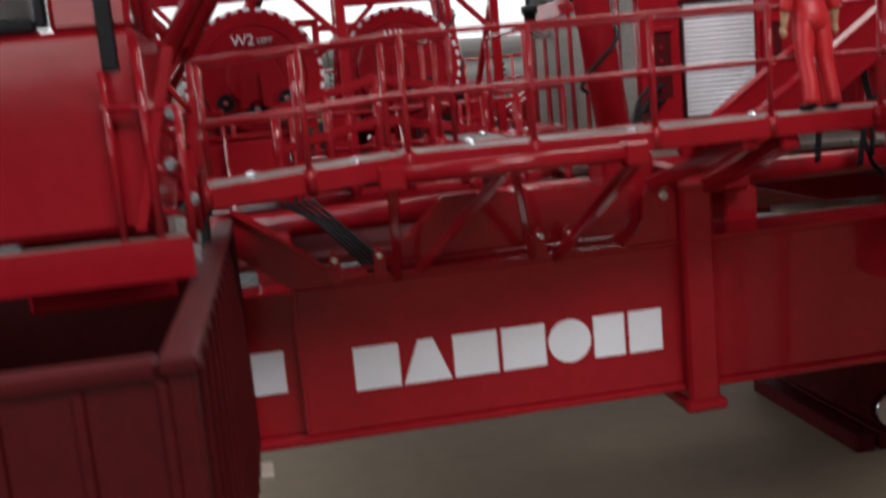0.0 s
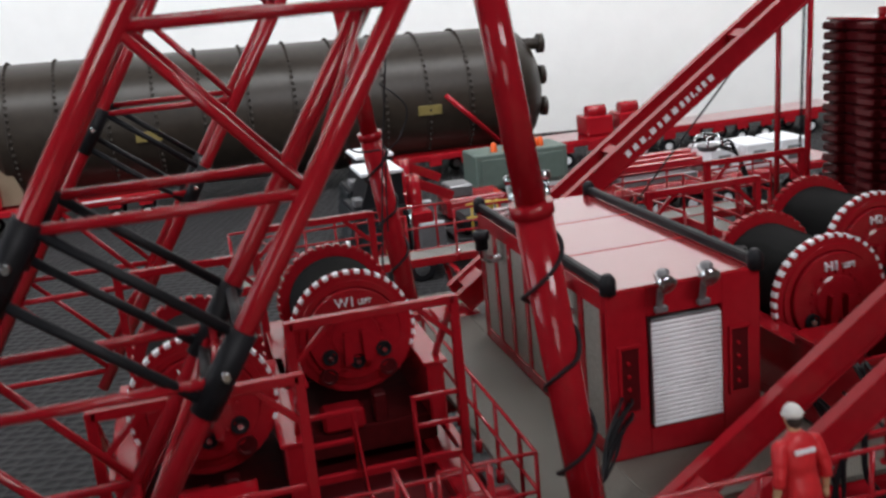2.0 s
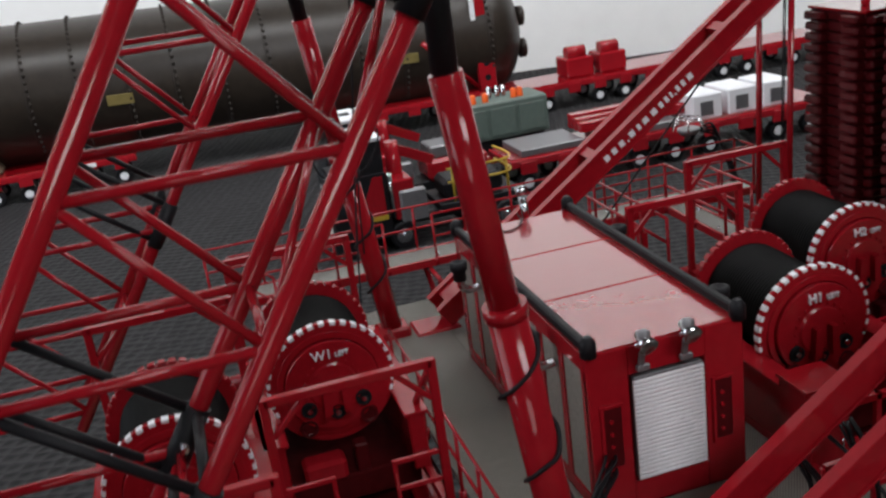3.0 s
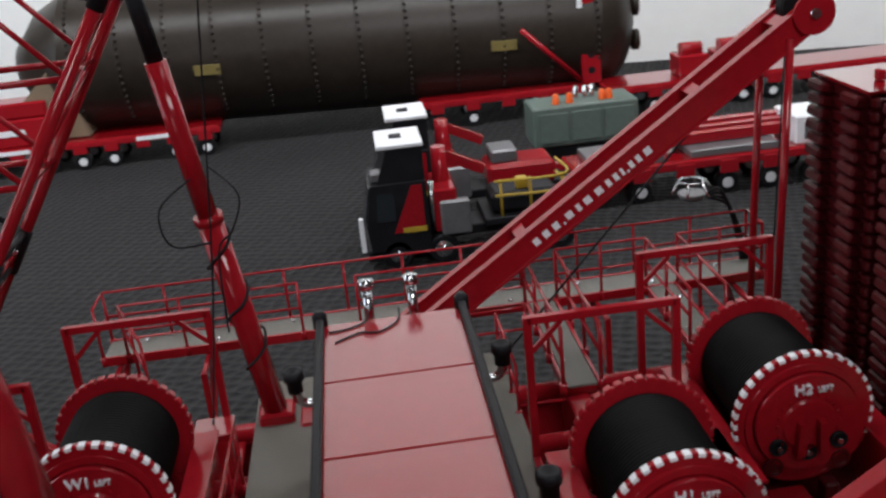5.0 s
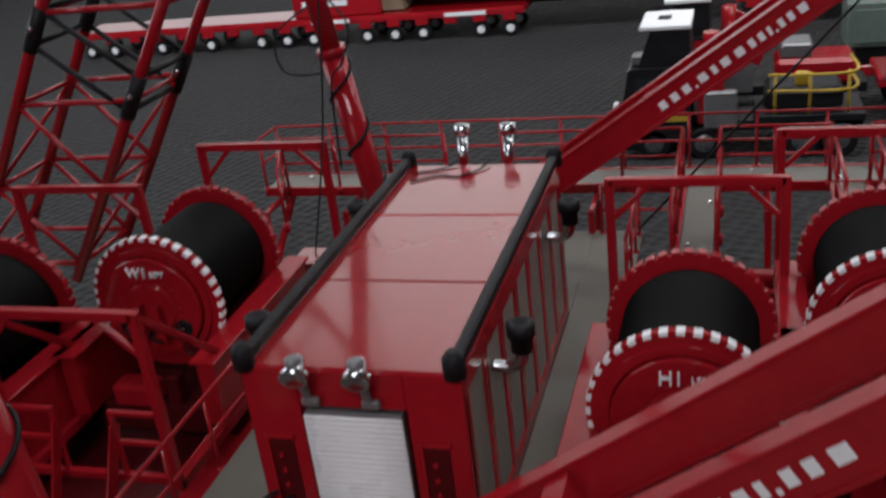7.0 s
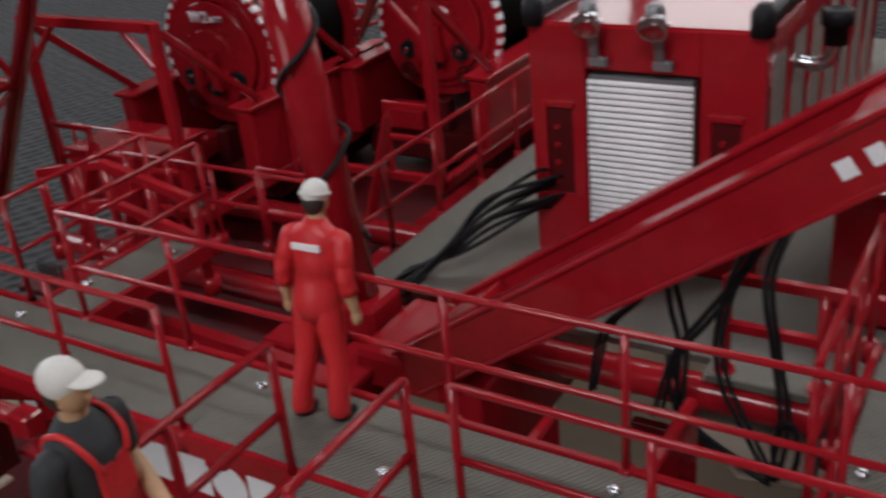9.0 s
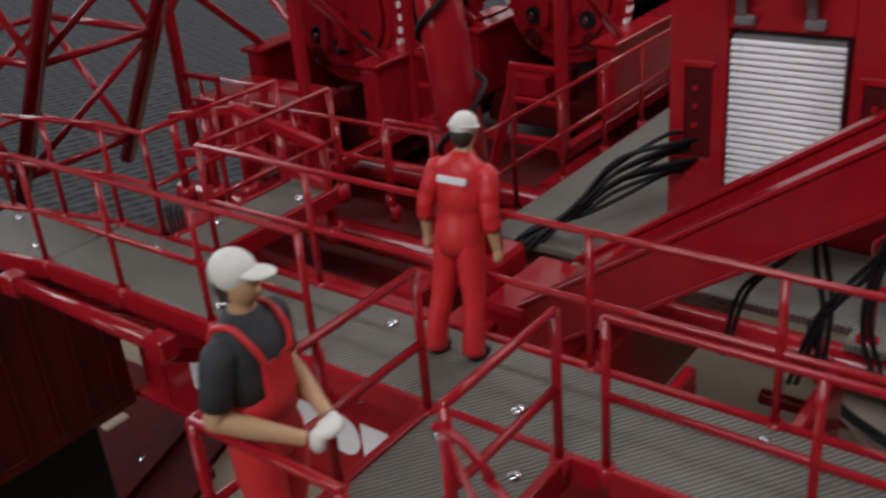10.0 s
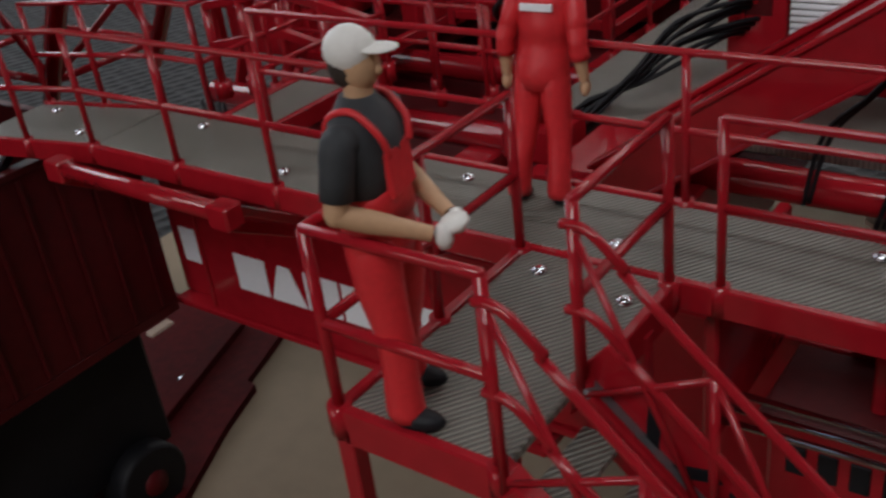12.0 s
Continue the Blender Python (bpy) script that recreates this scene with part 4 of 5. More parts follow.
        m.ell((0, 0.34, 0.97), (0.085, 0.06, 0.035), 12, 6)
    else:
        m.frame_box((0, -0.129, 1.315), ((1, 0, 0), (0, 1, 0.08), (0, -0.08, 1)), (0.115, 0.012, 0.024), 0.004, 6)
        m.lathe((0, 0, 1.43), (0, 0.1, 1), [(0, 0.095), (0.05, 0.078), (0.05, 0.05)], 14, 0)
    k = height / 1.79
    rot = Matrix.Rotation(radians(yaw), 3, "Z") @ Matrix.Rotation(radians(-lean), 3, "X")
    m.v = [tuple(rot @ (Vector(p) * k) + Vector(at)) for p in m.v]
    m.v = [(x, y, max(z, at[2])) for x, y, z in m.v]
    o = Vector(at)
    ORIGIN_LOCAL = M()
    ORIGIN_LOCAL.v = [tuple(Vector(p) - o) for p in m.v]
    ORIGIN_LOCAL.f, ORIGIN_LOCAL.s, ORIGIN_LOCAL.m = m.f, m.s, m.m
    ob = part(name, ORIGIN_LOCAL, mats, None)
    ob.location = P3(at)
    return tagged(ob, label, "figurine", "model workmen")


workman("figurine", (0.3, -4.36, WZ), 3, "painted workman figurine in red overalls and white helmet", 1.9,
        [OVERALL, OVERALL, SKIN, HAIR, CAPWHITE, BLACK, WHITE], False, False, 12)
workman("figurine", (0.86, -6.67, WZ), -78, "painted workman figurine in grey shirt and red bib trousers", 2.1,
        [SHIRT, OVERALL, SKIN, HAIR, CAPWHITE, BLACK, CAPWHITE], True, True, 0)

# ---- access platform and stair ----
plat = thing("access_platform", (1.1, -6.0, WZ), "small tread-plate platform on red legs off the walkway", "platform")
part("deck", M().box(0.57, 1.58, -6.85, -4.97, WZ - 0.07, WZ - 0.005), TREAD, plat, "grey ribbed tread plate")
part("edge", M().box(0.50, 0.57, -6.92, -4.97, WZ - 0.22, WZ + 0.02, 0.01), RED, plat)
part("edge", M().box(1.58, 1.65, -6.1, -4.97, WZ - 0.22, WZ + 0.02, 0.01), RED, plat)
part("edge", M().box(0.57, 1.65, -6.92, -6.85, WZ - 0.22, WZ + 0.02, 0.01), RED, plat)
for x, y in ((0.56, -6.86), (1.6, -6.86), (0.56, -5.4), (1.6, -5.4)):
    part("leg", M().bar((x, y, BOARD), (x, y, WZ - 0.1), 0.12, 0.12), RED, plat)
for a, b in (((0.56, -6.86, -0.6), (1.6, -6.86, 0.4)), ((0.56, -6.86, 0.4), (0.56, -5.4, -1.0)), ((0.56, -6.86, -1.2), (1.6, -6.86, -1.2)), ((0.56, -6.86, -1.2), (0.56, -5.4, -1.2))):
    part("leg_brace", M().bar(a, b, 0.06, 0.06), RED, plat)
for p in ((0.8, -5.2), (1.45, -5.3), (0.8, -6.6)):
    part("bolt", M().lathe((p[0], p[1], WZ - 0.005), (0, 0, 1), [(0, 0.055), (0.03, 0.05), (0.045, 0.02), (0.045, 0)], 8), STEEL, plat)
railing([(0.54, -5.0, WZ), (0.54, -6.88, WZ), (1.58, -6.88, WZ)], "red tube handrail round the small platform", step=0.9, r=0.032)
railing([(1.6, -5.0, WZ), (1.6, -6.1, WZ)], "short red tube handrail at the stair head", step=0.8, r=0.032)
stair = thing("stair", (2.4, -6.4, -1.2), "steep red steel stair with grey treads and braced handrails", "stair")
A, B = Vector((1.62, 0, WZ - 0.1)), Vector((8.26, 0, BOARD + 0.04))
down = (B - A).normalized()
for y in (-6.92, -6.15):
    part("stringer", M().bar(A + Vector((0, y, 0)), B + Vector((0, y, 0)), 0.06, 0.22), RED, stair)
    part("stringer_cap", M().bar(A + Vector((0, y + 0.05, 0.1)), B + Vector((0, y + 0.05, 0.1)), 0.13, 0.05), GREYMETAL if y > -6.5 else RED, stair, "pale grey edge channel" if y > -6.5 else "")
    for k in (0.55, 1.0):
        rail = [A + Vector((-0.06, y, k * 1.1 - 0.02)), A + Vector((0.08, y, k * 1.1 - 0.03)), A + Vector((0.28, y, k * 1.1 - 0.2)), A + down * 1.2 + Vector((0, y, k * 1.1)), B + Vector((0, y, k * 1.1))]
        part("handrail", M().cable(rail, 0.028, 8), RED, stair)
    for i in range(10):
        p = A.lerp(B, i / 9) + Vector((0, y, 0))
        part("post", M().tube(p, p + Vector((0, 0, 1.08)), 0.028, n=8), RED, stair)
        if i < 9:
            q = A.lerp(B, (i + 1) / 9) + Vector((0, y, 0))
            part("brace", M().tube(p + Vector((0, 0, 1.06)), q + Vector((0, 0, 0.05)), 0.02, n=6), RED, stair)
            part("brace", M().tube(p + Vector((0, 0, 0.05)), q + Vector((0, 0, 1.06)), 0.02, n=6), RED, stair)
kick = part("kick_plate", M().frame_box((A + B) / 2 + Vector((0, -6.03, 0.22)), (down, (0, 1, 0), (-down.z, 0, down.x)), ((B - A).length / 2, 0.03, 0.17), 0.01), RED, stair)
for i in range(5):
    c = A + down * (0.5 + 0.3 * i) + Vector((0, -6.065, 0.22))
    u = Vector((-down.z, 0, down.x))
    part("cut_out", M().frame_box(c, (u * 0.8 + down * (0.6 if i % 2 else -0.6), (0, 1, 0), down), (0.13, 0.006, 0.05), 0.002), BLACK, kick, "dark slanting cut-out")
for i in range(22):
    p = A.lerp(B, (i + 0.5) / 22.5)
    part("tread", M().box(p.x - 0.12, p.x + 0.12, -6.89, -6.19, p.z - 0.02, p.z + 0.02, 0.005), TREAD, stair, "grey stair tread")

# ---- operator cab, ballast bin and pads ----
cab = thing("operator_cab", (-7.2, -5.7, 0.35), "glossy red operator cab with clear windows at the walkway's end", "crane cab")
part("body", M().box(-8.4, -6.36, -6.4, -4.9, 0.4, 1.92, 0.06), RED, cab)
part("roof", M().box(-8.45, -6.34, -6.5, -4.85, 3.06, 3.34, 0.1), RED, cab)
part("corner_pillar", M().box(-6.95, -6.38, -6.4, -6.2, 1.9, 3.1, 0.05), RED, cab)
for x, y in ((-8.3, -6.3), (-6.45, -5.0), (-8.3, -5.0)):
    part("pillar", M().box(x - 0.1, x + 0.1, y - 0.1, y + 0.1, 1.9, 3.1, 0.03), RED, cab)
part("gasket", M().box(-7.04, -6.96, -6.42, -6.3, 1.94, 3.08, 0.03), BLACK, cab, "black window gasket")
part("gasket", M().box(-8.2, -7.04, -6.42, -6.3, 1.93, 2.02, 0.03), BLACK, cab, "black window gasket")
part("gasket", M().box(-8.2, -7.04, -6.42, -6.3, 3.0, 3.08, 0.03), BLACK, cab, "black window gasket")
part("window_pane", M().box(-8.19, -7.05, -6.36, -6.34, 2.0, 3.02, 0), CLEAR, cab, "clear tinted window pane")
part("window_pane", M().box(-6.43, -6.41, -6.18, -5.1, 1.94, 3.06, 0), CLEAR, cab, "clear tinted window pane")
part("seat_back", M().box(-7.6, -7.25, -5.6, -5.2, 1.8, 2.7, 0.1), DARK_SHADED_RED, cab)
part("drip_strip", M().box(-6.62, -6.5, -6.44, -6.38, 1.6, 2.8, 0.02), BLACK, cab, "dark vertical strip")
lb = part("lamp_box", M().box(-6.5, -5.98, -6.55, -6.2, 2.86, 3.3, 0.04), RED, cab)
part("lens", M().box(-5.98, -5.94, -6.5, -6.25, 2.9, 3.26, 0.02), WHITE, lb, "white lamp lens")
part("step_plate", M().box(-8.5, -6.2, -6.9, -6.4, 0.28, 0.36, 0.01), TREAD, cab, "grey tread-plate step")
part("step_edge", M().box(-8.5, -6.1, -6.95, -6.9, 0.1, 0.4, 0.01), RED, cab)
for z in (0.75, 1.25):
    part("grab_rail", M().tube((-6.12, -6.6, z), (-6.12, -5.2, z), 0.03, n=8), RED, cab)
for y in (-6.6, -5.9, -5.2):
    part("rail_post", M().tube((-6.12, y, 0.3), (-6.12, y, 1.3), 0.03, n=8), RED, cab)
for x, z in ((-6.17, 1.26), (-6.22, 0.89), (-6.09, 0.62), (-6.13, 0.16)):
    part("clamp", M().lathe((x, -6.62, z), (0, 1, 0), [(0, 0), (0, 0.03), (0.04, 0.045), (0.12, 0.045), (0.22, 0.03)], 12), GREYMETAL, cab, "grey metal clamp knob")
part("ladder_rail", M().bar((-6.13, -6.5, 1.74), (-6.5, -6.5, 0.42), 0.07, 0.09), RED, cab)
part("ladder_rail", M().bar((-6.02, -6.3, 1.36), (-6.16, -6.3, 0.34), 0.07, 0.09), RED, cab)
for k in range(4):
    part("ladder_rung", M().tube((-6.2 - 0.09 * k, -6.5, 1.5 - 0.3 * k), (-6.02 - 0.035 * k, -6.3, 1.22 - 0.25 * k), 0.025, n=8), RED, cab)
part("hand_post", M().tube((-6.36, -6.52, 0.3), (-6.36, -6.52, 1.75), 0.035, n=8), RED, cab)
part("hand_post", M().tube((-6.62, -6.52, 0.3), (-6.62, -6.52, 1.6), 0.03, n=8), RED, cab)
part("hand_rail", M().tube((-6.66, -6.52, 1.34), (-6.1, -6.52, 1.3), 0.03, n=8), RED, cab)
part("support", M().box(-7.6, -6.4, -5.6, -4.95, -0.3, 0.42, 0.04), RED, cab)
bin_ = thing("ballast_bin", (-7.5, -6.2, -2.45), "open red ballast bin with ribbed steel sides, shade put into its colour", "ballast bin")
# The shade lying on the bin is put into its walls' darker red.
part("side_wall", M().box(-6.14, -6.0, -9.0, -3.35, -2.45, 0.0, 0.01), DARK_SHADED_RED, bin_)
part("side_wall", M().box(-9.4, -9.26, -9.0, -3.35, -2.45, 0.0, 0.01), DARK_SHADED_RED, bin_)
part("end_wall", M().box(-9.26, -6.14, -9.0, -8.88, -2.45, -0.02, 0.01), DARK_SHADED_RED, bin_)
part("end_wall", M().box(-9.26, -6.14, -3.47, -3.35, -2.45, -0.02, 0.01), DARK_SHADED_RED, bin_)
part("bottom", M().box(-9.4, -6.0, -9.0, -3.35, -2.6, -2.45, 0.01), DARK_SHADED_RED, bin_)
part("rim", M().bar((-6.07, -9.05, 0.02), (-6.07, -3.3, 0.02), 0.2, 0.08), DARK_SHADED_RED, bin_)
part("rim", M().bar((-9.4, -8.97, 0.02), (-6.18, -8.97, 0.02), 0.2, 0.08), DARK_SHADED_RED, bin_)
for i in range(13):
    y = -8.75 + i * 0.43
    part("rib", M().box(-6.0, -5.965, y - 0.025, y + 0.025, -2.42, -0.06, 0.008), DARK_SHADED_RED, bin_)
for i in range(8):
    x = -9.1 + i * 0.42
    part("rib", M().box(x - 0.03, x + 0.03, -9.035, -9.0, -2.42, -0.06, 0.008), DARK_SHADED_RED, bin_)
part("step_plate", M().box(-5.99, -5.86, -3.95, -3.6, -2.66, -2.6, 0.01), PALE, bin_, "pale step plate")
# Added block and wheels; the black stands for the shaded gap below the bin.
part("dark_gap_block", M().box(-9.1, -6.5, -8.7, -3.7, -4.7, -2.6, 0.05), BLACK, bin_, "added black block filling the dark gap under the bin")
for k in range(4):
    w = part("wheel", M().lathe((-6.75, -8.1 + 1.25 * k, BOARD + 0.55), (1, 0, 0), [(0, 0), (0, 0.3), (0.06, 0.5), (0.12, 0.55), (0.5, 0.55), (0.56, 0.5), (0.56, 0)], 20), BLACK, bin_, "black rubber tyre")
    part("hub", M().lathe((-6.2, -8.1 + 1.25 * k, BOARD + 0.55), (1, 0, 0), [(0, 0.2), (0.06, 0.16), (0.08, 0)], 12), DARK_SHADED_RED, w)
grille = thing("radiator_grille", (-6.6, -4.6, 0.05), "pale curved wire grille on a black frame", "grille")
part("mesh", M().frame_box((-6.62, -4.85, 0.12), ((1, 0, 0), (0, 1, 0.7), (0, -0.7, 1)), (0.42, 0.28, 0.015), 0), MESHGREY, grille)
for x in (-7.08, -6.16):
    part("frame", M().bar((x, -5.1, -0.08), (x, -4.6, 0.32), 0.08, 0.1), BLACK, grille)
    part("bolt", M().lathe((x, -5.1, -0.1), (0, -1, 0), [(0, 0.08), (0.06, 0.08), (0.06, 0)], 10), STEEL, grille)
part("cross_bar", M().bar((-7.04, -5.1, -0.08), (-6.2, -5.1, -0.08), 0.07, 0.08), BLACK, grille)
pad = thing("outrigger_pad", (-8, -2, BOARD), "low dark red outrigger pad lying on the board", "outrigger pad", "outrigger pads")
part("plate", M().plate([(-7.75, -0.3), (-7.25, -1.7), (-7.05, -1.72), (-6.7, -2.7), (-6.05, -4.1), (-5.5, -5.4), (-12, -5.4), (-12, -0.3)], BOARD, BOARD + 0.14, 2), MATT_SHADED_RED, pad)
part("ridge", M().bar((-8.6, -0.6, BOARD + 0.2), (-7.0, -5.2, BOARD + 0.2), 0.3, 0.14), MATT_SHADED_RED, pad)
for p in ((-8.2, -2.2), (-7.6, -3.6)):
    part("bolt", M().lathe((p[0], p[1], BOARD + 0.14), (0, 0, 1), [(0, 0.12), (0.06, 0.12), (0.1, 0.06), (0.1, 0)], 10), STEEL, pad, "bright steel bolt head")
pad2 = thing("crawler_track", (7, 2.2, BOARD), "dark red crawler track frame under the girder", "crawler track")
tx, ty, tz = 3.2, 0.3, BOARD
part("frame", M().plate([(tx, tz + 0.9), (tx + 1.0, tz + 0.3), (tx + 8.0, tz + 0.3), (tx + 8.8, tz + 0.9), (tx + 8.0, tz + 1.5), (tx + 0.6, tz + 1.5)], ty + 0.15, ty + 3.4, 1), MATT_SHADED_RED, pad2)
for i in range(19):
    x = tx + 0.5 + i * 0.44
    part("track_shoe", M().box(x - 0.19, x + 0.19, ty, ty + 3.6, tz, tz + 0.3, 0.04), MATT_SHADED_RED, pad2)
for i in range(6):
    x = tx + 1.0 + i * 1.35
    part("roller", M().tube((x, ty - 0.04, tz + 0.68), (x, ty + 0.15, tz + 0.68), 0.3, n=16), STEEL, pad2, "worn bright steel roller")
pack = thing("hydraulic_rack", (3.3, -3.2, -0.9), "rack of hydraulic pipes below the walkway with an added dark backing", "pipe rack")
# Added dark plate in place of the shaded hollow behind the pipes.
part("plate", M().box(2.6, 9.2, -2.75, -2.6, -2.2, -0.5, 0.02), DARK_SHADED_RED, pack)
part("shelf", M().box(2.6, 9.2, -4.0, -2.75, -1.4, -1.28, 0.02), DARK_SHADED_RED, pack)
for i, y in enumerate((-3.8, -3.68, -3.5)):
    part("pipe", M().tube((2.62 + 0.3 * i, y, -0.9), (9.0, y, -0.9 + 0.05 * i), 0.03, n=8), STEEL, pack, "bright steel pipe")
part("label_plate", M().box(2.8, 3.7, -4.02, -3.99, -1.38, -1.2, 0.005), GREYMETAL, pack)
part("bracket", M().box(2.62, 2.72, -4.0, -2.7, -1.3, 0.45, 0.02), RED, pack)
part("bracket", M().box(5.15, 5.25, -4.0, -2.7, -1.3, 0.45, 0.02), RED, pack)

chest = thing("valve_chest", (3.0, -3.9, -1.6), "dark red hydraulic valve chest with slots under the walkway", "valve chest")
part("body", M().box(2.0, 4.4, -4.25, -3.45, -1.7, -0.75, 0.04), RED, chest)
part("lid", M().box(1.95, 4.45, -4.3, -3.4, -0.75, -0.68, 0.02), DARK_SHADED_RED, chest)
for i in range(4):
    part("slot", M().box(2.15 + 0.22 * i, 2.29 + 0.22 * i, -4.27, -4.2, -1.2, -0.95, 0.01), BLACK, chest, "black vent slot")
for i in range(3):
    part("pipe", M().tube((1.7, -4.42 - 0.1 * i, -0.5 - 0.05 * i), (6.5, -4.3 - 0.1 * i, -0.62), 0.026, n=8), STEEL, chest, "bright steel pipe")
part("grating", M().box(3.1, 4.1, -4.28, -4.24, -1.1, -0.92, 0.005), MESHGREY, chest, "grey perforated plate")
part("grating", M().box(3.1, 4.1, -4.28, -4.24, -1.4, -1.22, 0.005), MESHGREY, chest, "grey perforated plate")
part("bracket", M().box(1.7, 1.8, -4.7, -3.3, -0.75, 0.45, 0.02), RED, chest)
part("bracket", M().box(6.3, 6.4, -4.7, -3.3, -0.75, 0.45, 0.02), RED, chest)

# ---- hose bundles ----
rng = random.Random(4)
bundle = thing("hose_bundle", (-0.2, -0.6, 0.1), "bundle of thin black hydraulic hoses across the deck", "hoses")
for i in range(9):
    z = 0.55 + 0.055 * i
    x0 = 0.18 + 0.05 * (i % 4)
    ex, ey = -1.05 + 0.06 * (i % 5), -1.1 - 0.09 * (i % 3)
    part("hose", M().cable([(x0, 0.0, z), (x0 - 0.12, -0.22, z + 0.02), (-0.25 - 0.05 * (i % 3), -0.62, z * (0.72 + 0.05 * (i % 4))), (-0.6, -0.9 - 0.04 * i / 3, 0.22 + 0.02 * i), (ex, ey, 0.08), (ex - 0.1, ey - 0.12, -0.05)], 0.025), BLACK, bundle)
bundle3 = thing("hose_bundle", (-4.9, -2.9, -0.4), "thin black hoses drooping into the girder's hollow", "hoses")
for i in range(5):
    part("hose", M().cable([(-5.5 + 0.1 * i, -2.6, 0.1), (-5.1 + 0.09 * i, -2.85, -0.12 - 0.04 * i), (-4.8 + 0.08 * i, -3.05, -0.42 - 0.03 * i), (-4.55 + 0.05 * i, -3.1, -0.74)], 0.022), BLACK, bundle3)
bundle2 = thing("hose_bundle", (2.4, -2.0, -0.2), "loose black hoses hanging below the jib arm", "hoses")
for run in ([(2.9, -1.5, 1.5), (2.76, -2.0, 1.25), (2.62, -2.05, 0.62), (2.69, -2.05, 0.16), (2.9, -2.1, -0.2), (3.15, -2.2, -0.62)],
            [(3.05, -1.5, 1.5), (2.98, -2.0, 1.2), (3.11, -2.05, 0.49), (3.21, -2.08, -0.09), (3.17, -2.2, -0.6)],
            [(2.95, -1.6, 1.5), (2.78, -2.0, 1.2), (2.53, -2.05, 0.78), (2.26, -2.05, 0.32), (2.1, -2.1, -0.3)],
            [(2.2, -1.6, 1.15), (2.1, -2.0, 1.02), (1.91, -2.05, 0.79), (1.63, -2.05, 0.44), (1.5, -2.1, -0.2)],
            [(2.2, -1.6, 1.2), (2.21, -2.0, 1.1), (2.25, -2.05, 0.79), (2.33, -2.05, 0.45), (2.3, -2.1, -0.2)],
            [(2.2, -2.0, 0.3), (2.24, -2.05, -0.06), (2.39, -2.05, -0.35), (2.66, -2.05, -0.54), (3.15, -2.15, -0.68)]):
    for k in (0, 1):
        part("hose", M().cable([Vector(q) + Vector((0.05 * k + 0.03 * rng.random(), 0.06 * k * rng.random(), 0.03 * rng.random())) for q in run], 0.024), BLACK, bundle2)
loop = thing("hose_loop", (3.2, -2.1, -0.5), "coiled loop of black hose hanging below the deck", "hoses")
part("hose", M().cable([(3.28 + 0.1 * math.cos(a * 0.7), -2.12, -0.3 + 0.28 * math.sin(a * 0.7)) for a in range(16)], 0.026), BLACK, loop)
part("hose", M().cable([(3.5, -0.5, 0.6), (3.6, -1.4, 0.3), (3.55, -2.4, -0.3), (3.4, -3.0, -1.3), (3.6, -3.2, -2.0)], 0.03), BLACK, loop)
wires = thing("loose_wires", (-1.5, 7.0, 4), "thin black wires looping off the rear cylinder", "wires")
for pts in ([(-1.75, 7.2, 5.0), (-2.3, 7.0, 4.6), (-2.2, 6.9, 4.0), (-1.6, 7.1, 3.9)], [(-1.45, 7.2, 5.2), (-1.0, 7.0, 4.7), (-1.2, 7.0, 4.1), (-1.5, 7.1, 3.7), (-1.6, 7.2, 2.2)],
            [(-1.0, 6.9, 8.5), (-1.3, 6.9, 6.0), (-1.7, 6.9, 3.0), (-2.1, 6.2, 0.3)]):
    part("wire", M().cable(pts, 0.018), BLACK, wires)
hw = thing("roof_wires", (1.2, 5.8, 2.62), "thin dark wires on the house roof leading to the exhausts", "wires")
part("wire", M().cable([(0.3, 5.3, 2.63), (0.7, 5.55, 2.63), (1.0, 5.5, 2.63), (1.3, 5.8, 2.64), (1.35, 6.15, 2.7)], 0.016), BLACK, hw)
part("wire", M().cable([(0.2, 5.7, 2.63), (0.5, 5.75, 2.63), (0.8, 5.95, 2.64), (0.84, 6.15, 2.7)], 0.016), BLACK, hw)
rope = thing("hoist_rope", (8.6, 7.9, 0), "thin dark hoist ropes falling from the jib head", "rope")
for x, y in ((8.55, 7.8), (8.7, 7.95)):
    part("strand", M().tube((x, y, 6.3), (x - 0.2, y, 0.2), 0.016, n=6), BLACK, rope)
part("strand", M().tube((8.2, 7.9, 6.0), (3.4, 8.4, 0.5), 0.022, n=6), BLACK, rope)
part("strand", M().tube((8.9, 7.9, 7.3), (9.2, 7.9, 16.0), 0.02, n=6), BLACK, rope)
lampt = thing("work_lamp_cluster", (8.3, 11.05, WZ), "silver caged work lamp on black hoses at the railing", "work lamp")
hub = Vector((8.15, 11.5, 2.3))
part("dish", M().lathe(hub - Vector((0, 0, 0.3)), (0, 0, 1), [(0, 0), (0, 0.22), (0.1, 0.3), (0.16, 0.3), (0.16, 0)], 20), GREYMETAL, lampt)
for i in range(6):
    w = math.tau * i / 6
    a = hub + Vector((0.48 * math.cos(w), 0.48 * math.sin(w), -0.15))
    b = hub + Vector((0.3 * math.cos(w), 0.3 * math.sin(w), 0.12))
    part("cage_bar", M().tube(a, b, 0.03, n=6).tube(b, hub + Vector((0.3 * math.cos(w + 1.05), 0.3 * math.sin(w + 1.05), 0.12)), 0.025, n=6), STEEL, lampt)
for i in range(4):
    part("hose", M().cable([hub + Vector((0.3, -0.05 * i, -0.25)), (8.75 + 0.05 * i, 11.35, 2.2 - 0.12 * i), (9.0 + 0.03 * i, 11.2, 1.4), (9.05 + 0.05 * i, 10.9, WZ)], 0.035), BLACK, lampt)

